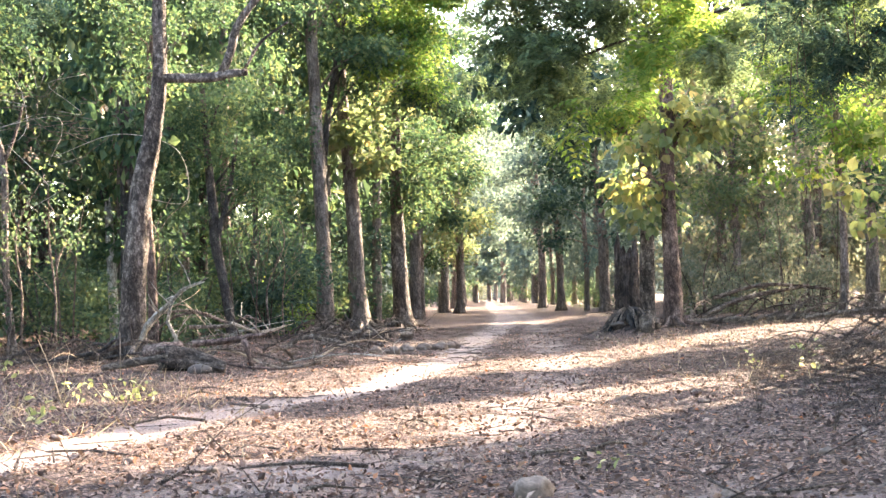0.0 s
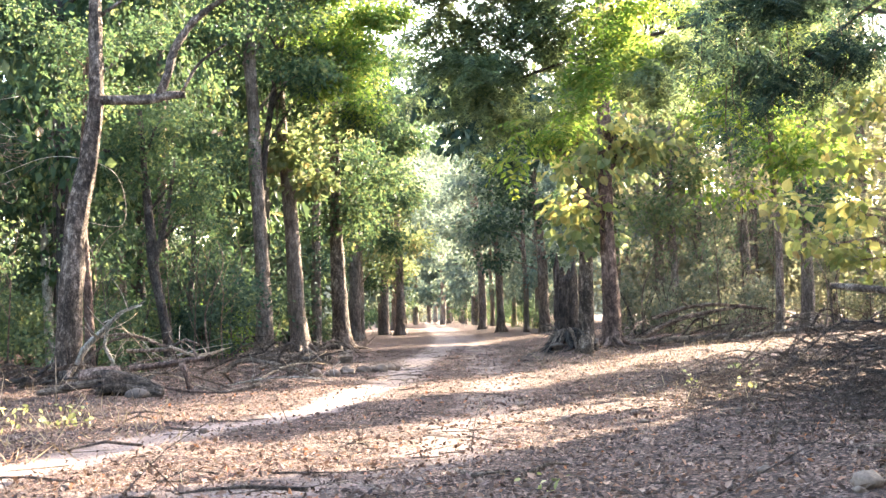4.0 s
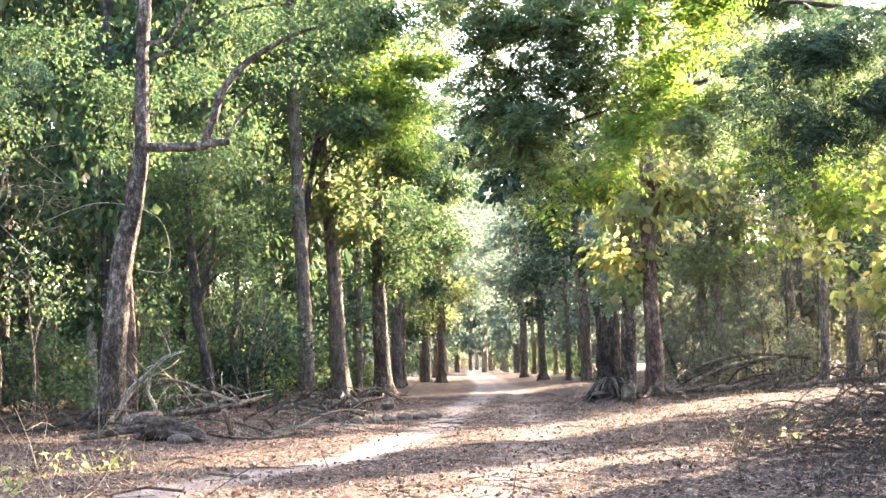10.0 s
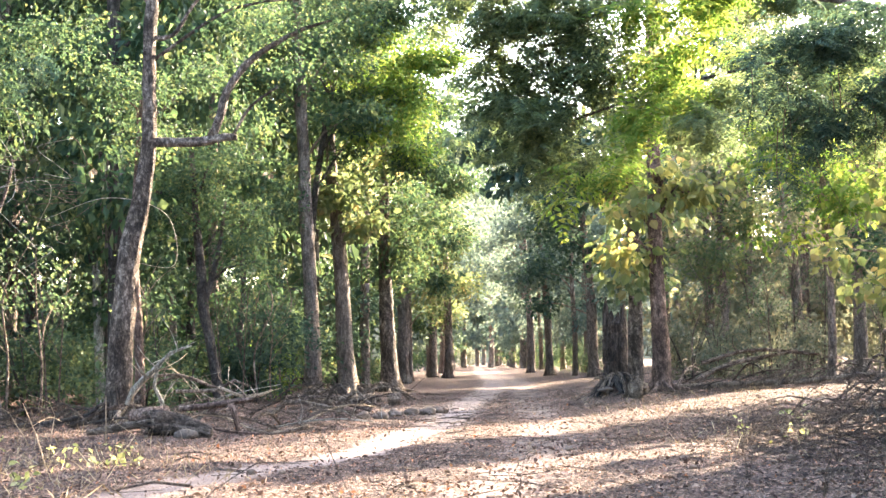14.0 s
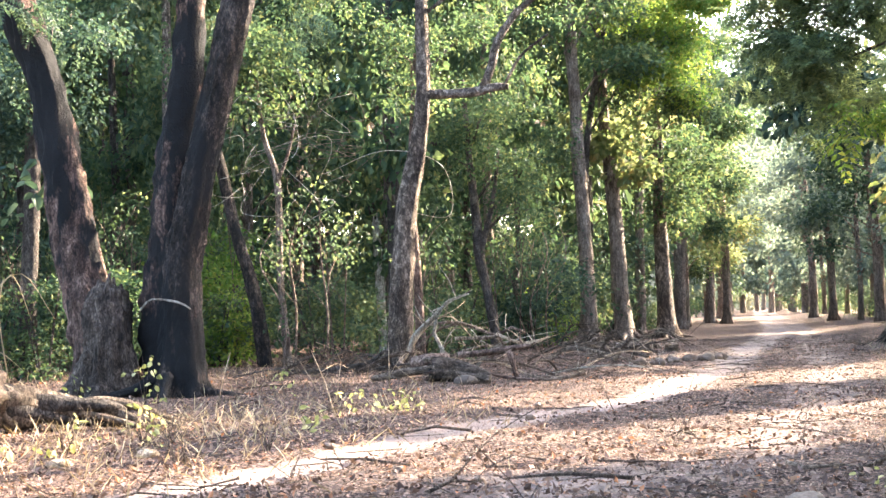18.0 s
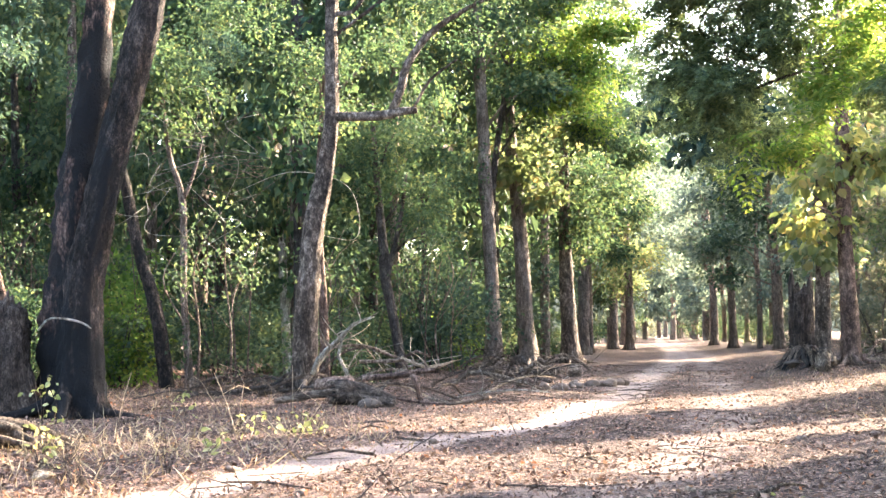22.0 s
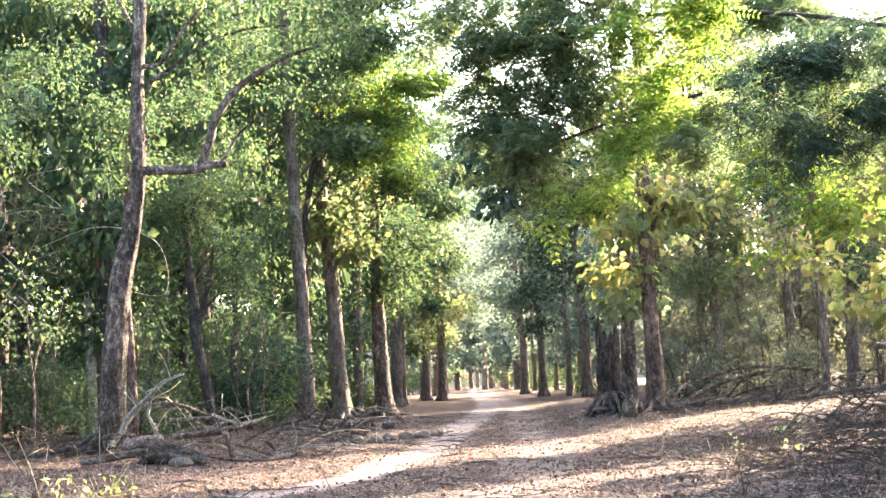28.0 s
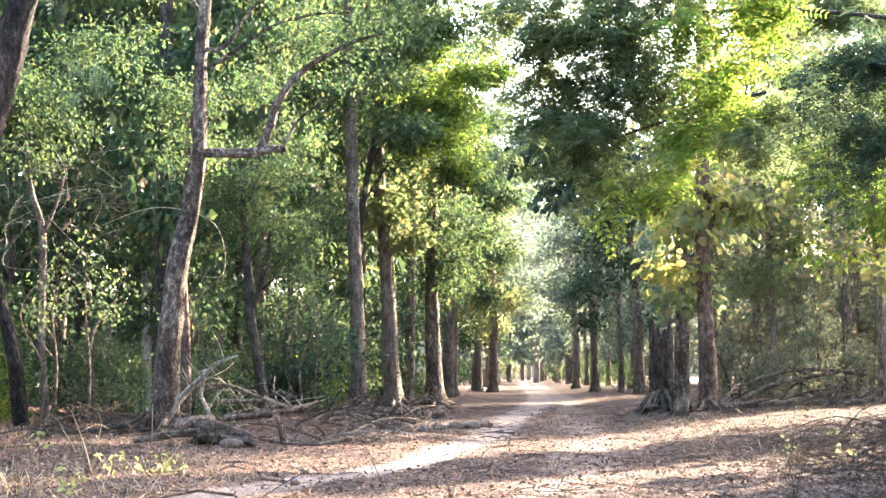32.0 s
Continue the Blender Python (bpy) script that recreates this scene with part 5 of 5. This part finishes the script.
# logs lying behind, by the teaks, and right of the track
for s, pts in enumerate(([(-6.9, 51, 0.1, 0.16), (-5.2, 50.6, 0.12, 0.18), (-3.4, 50.2, 0.1, 0.14)], [(-4.6, 47.5, 0.16, 0.2), (-3.4, 47.2, 0.18, 0.22)], [(-4.9, 41, 0.05, 0.05), (-4.0, 40, 0.3, 0.06), (-2.9, 38.6, 0.1, 0.04)], [(-2.9, 46.5, 0.2, 0.24), (-2.5, 46.5, 0.2, 0.25)],
                         [(7.2, 50.2, 0.1, 0.09), (9.4, 50.0, 0.14, 0.11), (11.6, 49.3, 0.12, 0.08)], [(8.0, 52, 0.2, 0.1), (9.6, 52.5, 0.8, 0.09), (12.2, 53, 1.1, 0.06)], [(8.6, 53, 0.9, 0.08), (10.6, 53.4, 1.2, 0.07), (13, 53, 0.9, 0.05)], [(11.0, 48.4, 0.1, 0.07), (13.2, 48.0, 0.2, 0.08), (16, 47.2, 0.2, 0.05)])):
    branch_thing("fallen_log", pts, (LOG_X, DEADWOOD, LOG_X)[s % 3], "weathered fallen log among dead branches", "log", 3 if s not in (1, 3) else 0, 120 + s, 10, "fallen logs")
# torn root plate heaped round the black stump, with pale roots
for k in range(14):
    a = k * 0.45
    x, y = 4.6 + math.cos(a) * rs.uniform(0.5, 0.9), 45.4 + math.sin(a) * 0.6
    branch_thing("root", [(4.6, 45.8, 0.2, 0.12), ((x + 4.6) / 2, (y + 45.8) / 2, 0.12 + rs.uniform(0, 0.2), 0.1), (x + rs.normal(0, 0.2), y - 0.2, 0.05, 0.06), (x * 1.4 - 1.84, y - 0.3, -0.02, 0.03)], (BARK_CHAR, BARK_DARK, DEADWOOD)[k % 3], "twisted root of the burnt stump", "root", 0, 140 + k, 7, "roots of the stump")
stone(5.1, 44.3, 0.3, 1.2, 160, "upright clod of pale earth and roots", DEADWOOD, "clods", 1.9)
stone(4.2, 45.0, 0.26, 0.55, 161, "dark clod of earth and roots", STONE_BROWN, "clods", 2.4)
stone(5.35, 45.0, 0.3, 0.6, 162, "dark clod of earth and roots", STONE_BROWN, "clods", 2.4)
for k in range(16):
    a = rs.uniform(2.6, 6.8)
    x, y, r = 4.65 + math.cos(a) * rs.uniform(0.5, 1.5), 45.3 + math.sin(a) * rs.uniform(0.4, 1.2), rs.uniform(0.03, 0.07)
    branch_thing("root", [(4.65, 45.9, 0.3, r), ((x + 4.65) / 2, (y + 45.6) / 2, rs.uniform(0.15, 0.45), r), (x, y, rs.uniform(0.0, 0.2), r * 0.5), (x + rs.normal(0, 0.25), y - 0.2, 0.0, 0.012)], (BARK_DARK, DEADWOOD, LOG_DARK)[k % 3], "thin torn root sticking out of the mound", "root", 1, 640 + k, 6, "roots of the stump")
# surface roots of the trees on the verge
for tx, ty, tr, n, mt in ((-4.05, 67, 0.5, 7, BARK_GREY), (-6.6, 57, 0.36, 5, BARK_TEAK), (-5.6, 62, 0.42, 5, BARK_TEAK), (6.5, 49, 0.3, 6, BARK_RED), (-9, 35, 0.36, 5, BARK_GREY), (-12.6, 25.6, 0.6, 6, BARK_CHAR), (-11.2, 25.4, 0.5, 5, BARK_CHAR)):
    for k in range(n):
        a = 6.28 * k / n + rs.uniform(-0.3, 0.3)
        c, s = math.cos(a), math.sin(a)
        ln = rs.uniform(0.7, 1.5)
        branch_thing("root", [(tx + c * tr * 0.5, ty + s * tr * 0.5, 0.42, 0.13), (tx + c * (tr + 0.2), ty + s * (tr + 0.2), 0.14, 0.1), (tx + c * (tr + ln), ty + s * (tr + ln), -0.03, 0.04)], mt, "root running out from the foot of a tree", "root", 0, 170 + k, 7, "tree roots")

# the great fallen trunk at the left, its torn foot towards the wood
trunk = thing("fallen_log", (-9.6, 14.6, 0), "huge weathered fallen trunk with torn root end", "log")
part("trunk", tube([(-1.3, -1.8, 0.3, 0.33), (-0.7, -0.6, 0.42, 0.38), (-0.4, 0.6, 0.55, 0.42), (-0.45, 1.5, 0.57, 0.45), (-0.75, 2.4, 0.55, 0.5)], 60, 0.07, 0.04, 200, 0, 0.02, 0.055), LOG_Y, trunk)
# the sunlit broken length; its brightness is in the paler wood colour
part("split_limb", tube([(-0.6, -0.9, 0.36, 0.36), (0.4, -1.5, 0.37, 0.37), (1.1, -1.95, 0.35, 0.35), (1.4, -2.12, 0.34, 0.33)], 48, 0.05, 0.04, 201, 0, 0.05, 0.1), SPLIT_Y, trunk, "broken length of the trunk, coloured pale for sunlight")
for k in range(9):
    a, ln = k * 0.7, 0.1 + 0.07 * ((k * 5) % 4)
    c, s = math.cos(a), math.sin(a)
    part("splinter", tube([(1.3 + 0.14 * c, -2.06 + 0.24 * c, 0.34 + 0.27 * s, 0.07), (1.4 + ln * 0.86 + 0.14 * c, -2.12 - ln * 0.5 + 0.24 * c, 0.34 + 0.28 * s, 0.015)], 7, 0.05, 0.2, 430 + k), SPLIT_Y, trunk)
for k in range(11):
    a = rs.uniform(-1.1, 1.5)
    part("root", tube([(-0.75, 2.2, 0.55, 0.26), (-0.45 + 0.4 * math.cos(a), 2.7 + 0.2 * math.sin(a), 0.5 - 0.03 * k, 0.15), (0.1 + rs.uniform(0, 0.9), 3.2 + rs.uniform(-0.3, 0.5), rs.uniform(0.0, 0.35), 0.07), (0.6 + rs.uniform(0, 1.0), 3.5 + rs.uniform(-0.4, 0.7), 0.0, 0.02)], 8, 0.15, 0.15, 210 + k), (DEADWOOD, BARK_DARK)[k % 2], trunk)
stone(-8.05, 12.35, 0.2, 0.7, 163, "pale crumbling lump of wood by the trunk", SAWN, "clods")
stone(-7.2, 13.5, 0.16, 0.35, 164, "whitish flat chunk of bark", SAWN, "clods")

# brush heap on the bank at the right: cut boughs and a mat of thin sticks
heap = thing("brush_pile", (7.2, 23.0, 0.2), "grey heap of cut dry branches on the bank", "brush pile")
rb = np.random.default_rng(300)
part("bough", tube([(-0.75, -1.0, 1.62, 0.05), (-0.2, -2.2, 1.5, 0.06), (1.2, -3.0, 1.3, 0.07)], 8, 0.3, 0.08, 301), DEADWOOD, heap, "pale thick bough on top")
def heap_height(x, y):
    return 1.55 * min(1.0, max(0.0, (x + 2.4) / 3.0)) * math.exp(-((y + 1.3) / 3.6) ** 2)


for k in range(200):
    x, y = rb.normal(0.2, 1.3), rb.normal(-1.3, 2.3)
    a = rb.uniform(0, 6.28) if k % 2 else rb.normal(math.pi, 0.5)
    ln = rb.uniform(0.7, 2.4)
    h = max(0.04, heap_height(x, y) * rb.uniform(0.1, 1.0))
    r = rb.uniform(0.007, 0.022)
    ex, ey = max(-2.3 + rb.uniform(-0.5, 0.5), x + math.cos(a) * ln), y + math.sin(a) * ln
    p = [(x, y, h, r), ((x + ex) / 2, (y + ey) / 2, h + rb.uniform(-0.1, 0.3), r * 0.75), (ex, ey, max(0.02, heap_height(ex, ey) * rb.uniform(0.2, 1.0) + rb.normal(0.05, 0.2)), r * 0.3)]
    part("branch", tube(p, 5, 0.3, 0.06, 310 + k), (TWIG, BARK_DARK, TWIG, DEADWOOD)[k % 4], heap)
mat_ = []
for k in range(1500):
    x, y = rb.normal(-0.3, 1.7), rb.normal(-2.0, 3.4)
    h = heap_height(x, y) * rb.uniform(0, 1.0)
    a, ln, r = rb.uniform(0, 6.28), rb.uniform(0.25, 0.9), rb.uniform(0.003, 0.008)
    mat_.append(tube([(x, y, h - 0.02, r), (x + math.cos(a) * ln, y + math.sin(a) * ln, max(0.01, h + rb.normal(0, 0.15)), r * 0.4)], 4, 0.6, 0.0, k))
tagged(part("twig_litter", joined(mat_), TWIG, heap), kind="stuff")

# sticks strewn over the ground
for k in range(70):
    y = 10 + 34 * rs.uniform() ** 1.3
    x = rs.uniform(-0.55, 0.4) * y
    a, ln = rs.uniform(0, 6.28), rs.uniform(0.25, 1.2)
    r = rs.uniform(0.006, 0.02)
    branch_thing("stick", [(x, y, 0.03, r), (x + math.cos(a) * ln * 0.5, y + math.sin(a) * ln * 0.5 + rs.normal(0, 0.05), rs.uniform(0.03, 0.1), r * 0.9), (x + math.cos(a) * ln, y + math.sin(a) * ln, 0.02, r * 0.4)], (TWIG, DEADWOOD)[k % 2], "dry stick lying on the leaf litter", "stick", k % 3, 400 + k, 5, "fallen sticks")
branch_thing("stick", [(0.25, 13.5, 0.05, 0.02), (0.4, 13.15, 0.03, 0.02), (0.75, 13.1, 0.06, 0.012)], DEADWOOD, "curved pale stick on the track", "stick", 1, 480, 6, "fallen sticks")
for x, y, h, lean in ((-6.0, 19.5, 1.0, -0.35), (-5.3, 20.5, 0.45, 0.3), (-6.5, 24.5, 0.9, 0.0), (-6.9, 22.5, 0.7, 0.1), (-9.4, 23.5, 0.9, 0.25), (-8.0, 25, 0.5, -0.3)):
    branch_thing("dry_stalk", [(x, y, 0.0, 0.012), (x + lean * 0.4, y, h * 0.5, 0.01), (x + lean, y, h, 0.005)], SAWN, "thin dry stalk standing in the litter", "stalk", 1, int(500 + 10 * h), 5, "dry stalks")


# low plants with broad leaves; callers pass the leaf that is pale for sunlight
def weed(x, y, h, n, size, mat, label, seed, droop=0.5):
    rng = np.random.default_rng(seed)
    ob = thing("seedling", (x, y, float(ground_z(x, y))), label, "plant", "seedlings")
    for q in range(3):
        a = rng.uniform(0, 6.28)
        part("stem", tube([(0, 0, -0.02, 0.008), (0.1 * math.cos(a), 0.1 * math.sin(a), h * 0.6, 0.006), (0.2 * math.cos(a), 0.2 * math.sin(a), h, 0.003)], 4, 0.1, 0.0, seed + q), TWIG, ob)
    c = np.stack([rng.normal(0, 0.14, n), rng.normal(0, 0.14, n), rng.uniform(0.15, 1.0, n) * h], 1)
    part("leaves", sprig_leaves(rng, c, 2, 0.05, size, droop, 0.6, True), mat, ob, smooth=False)
    return ob


for k, (x, y, h, n, s) in enumerate(((-5.86, 19.9, 0.35, 12, 0.13), (-5.57, 17.0, 0.28, 14, 0.16), (-5.2, 20.0, 0.4, 14, 0.12), (-4.95, 20.3, 0.3, 10, 0.12), (-5.6, 20.6, 0.3, 10, 0.11), (-8.0, 17.5, 0.45, 14, 0.13), (-7.5, 14.2, 0.4, 16, 0.13), (-7.9, 13.0, 0.5, 18, 0.14), (-9.9, 21.5, 0.9, 22, 0.14), (-8.6, 24.8, 0.5, 14, 0.14), (-9.8, 18.6, 0.6, 20, 0.13), (6.1, 27.0, 0.3, 12, 0.16), (4.6, 24.6, 0.3, 8, 0.13), (1.0, 12.0, 0.12, 8, 0.1), (5.0, 22.0, 0.3, 10, 0.13), (-12.6, 24.3, 0.5, 12, 0.1), (-7.2, 15.6, 0.25, 12, 0.12))):
    weed(x, y, h, max(6, n * 2 // 3), s * 0.8, LEAF_WEED, "small plant with broad leaves coloured pale for sunlight", 600 + k)
# dry grass along the left verge and under the trees
rg = np.random.default_rng(700)
cx = np.concatenate([rg.normal(-7.6, 2.0, 1700), rg.uniform(-30, -8, 1800), rg.uniform(3, 12, 900)])
cy = np.concatenate([rg.normal(16.5, 4.0, 1700), rg.uniform(26, 44, 1800), rg.uniform(18, 50, 900)])
ok = cy > 9.3
cx, cy = cx[ok], cy[ok]
n = len(cx)
ax = rg.normal(size=(n, 3)) * np.array([0.7, 0.7, 0.2]) + np.array([0, 0, 0.7])
ln = rg.uniform(0.12, 0.42, n)
tagged(new("dry_grass", mesh_from("dry_grass", *leaf_blades(np.stack([cx, cy, ground_z(cx, cy) - 0.01], 1), ax, rg.normal(size=(n, 3)), ln, np.full(n, 0.014)), GRASS, False)), "sparse straw-coloured dry grass blades", "grass", kind="stuff")

# pale dead vines looping through the crowns at the left
vr = np.random.default_rng(800)
vines = thing("dead_vines", (-11.6, 36, 6), "tangle of pale leafless vines hanging in the trees", "vines")
for k in range(26):
    p = [(vr.uniform(-2.4, 1.2), vr.normal(0, 0.4), vr.uniform(-0.9, 1.6))]
    for _ in range(4):
        q = p[-1]
        p.append((q[0] + vr.normal(0.1, 0.7), q[1] + vr.normal(0, 0.3), q[2] + vr.normal(-0.1, 0.5)))
    part("vine", tube([(*q, 0.009) for q in p], 5, 0.15, 0.05, 810 + k), (DEADWOOD, BARK_PALE)[k % 2], vines)
cord = thing("vine", (-10.95, 25.1, 1.75), "pale thin vine wound round the burnt trunk", "vine")
part("stem", tube([(-0.6, -0.2, -0.1, 0.02), (-0.3, -0.3, 0.12, 0.02), (0.2, -0.15, 0.05, 0.02), (0.45, -0.2, -0.08, 0.015)], 6, 0.1, 0.05, 830), BARK_PALE, cord)
for k, (x, y, z) in enumerate(((-11.07, 40, 7.2), (-6.12, 42, 7.25), (-12.5, 38, 5.6))):
    ob = thing("dead_leaf", (x, y, z), "curled whitish dead leaf caught in the branches", "leaf", "dead leaves")
    part("blade", sprig_leaves(np.random.default_rng(840 + k), np.zeros((3, 3)), 2, 0.06, 0.2, 0.8, 0.6, True), SAWN, ob, smooth=False)

# bent dry cane stems behind the fallen trunk, and a climber with large dark leaves on the big tree
cane = thing("dry_cane", (-10.6, 17.8, 0.0), "arching straw-coloured dry cane stems", "cane")
rc = np.random.default_rng(860)
for k in range(16):
    x, a = rc.uniform(-2.2, 0.6), rc.normal(0, 0.6)
    h, ln = rc.uniform(0.9, 2.3), rc.uniform(0.5, 1.4) * (1 if rc.uniform() < 0.5 else -1)
    part("stem", tube([(x, rc.normal(0, 0.4), 0, 0.012), (x + ln * 0.2, 0, h * 0.8, 0.01), (x + ln * 0.6, 0, h, 0.008), (x + ln, 0.1, h * 0.7, 0.004)], 5, 0.2, 0.03, 870 + k), (GRASS, DEADWOOD)[k % 2], cane)
climber = thing("climbing_plant", (-14.3, 26.6, 4.3), "climber with large glossy dark green leaves", "plant")
part("stem", tube([(0.5, 0.1, -4.3, 0.03), (0.4, 0, -2, 0.025), (0.1, 0, 0, 0.02), (-0.3, 0, 1.0, 0.01)], 6, 0.3, 0.05, 880), BARK_DARK, climber)
part("leaves", sprig_leaves(np.random.default_rng(881), np.random.default_rng(882).normal(size=(26, 3)) * np.array([0.4, 0.25, 0.35]), 2, 0.1, 0.34, 0.5, 0.6, True), LEAF_DARK, climber, smooth=False)

# a litter of fine broken twigs along the foot of the wood on both sides
rt = np.random.default_rng(950)
for nm, n, x0, x1, y0, y1, lab in (("twig_litter", 700, -13, -3, 29.5, 44, "fine broken twigs strewn below the trees"), ("twig_litter", 700, 6.5, 17, 43, 54, "fine broken twigs strewn along the bank"), ("twig_litter", 420, -9, 7, 10, 28, "broken twigs scattered over the track"), ("twig_litter", 520, -4.5, 8, 28, 62, "dark broken twigs scattered along the far track")):
    bits = []
    for k in range(n):
        x, y = rt.uniform(x0, x1), rt.uniform(y0, y1)
        a, ln, r = rt.uniform(0, 6.28), rt.uniform(0.15, 0.8), rt.uniform(0.004, 0.011)
        z = float(ground_z(x, y))
        bits.append(tube([(x, y, z + rt.uniform(0, 0.12), r), (x + math.cos(a) * ln, y + math.sin(a) * ln, z + rt.uniform(0.0, 0.3) * ln, r * 0.5)], 4, 1.0, 0.0, k))
    tagged(new(nm, mesh_from(nm, *joined(bits), TWIG)), lab, "twigs", kind="stuff")
# low dry herbs on the bank and by the track
for k in range(34):
    x, y = (rt.uniform(3.0, 7.0), rt.uniform(10.5, 24)) if k < 20 else (rt.uniform(-9.5, -5), rt.uniform(13, 26))
    ob = thing("dry_herb", (x, y, float(ground_z(x, y))), "withered low herb with thin brown stalks", "plant", "dry herbs")
    for q in range(5):
        a, h = rt.uniform(0, 6.28), rt.uniform(0.15, 0.5)
        part("stalk", tube([(0, 0, -0.02, 0.006), (0.08 * math.cos(a), 0.08 * math.sin(a), h * 0.6, 0.005), (0.22 * math.cos(a), 0.22 * math.sin(a), h, 0.002)], 4, 0.2, 0.0, 960 + q), (TWIG, DEADWOOD)[q % 2], ob)
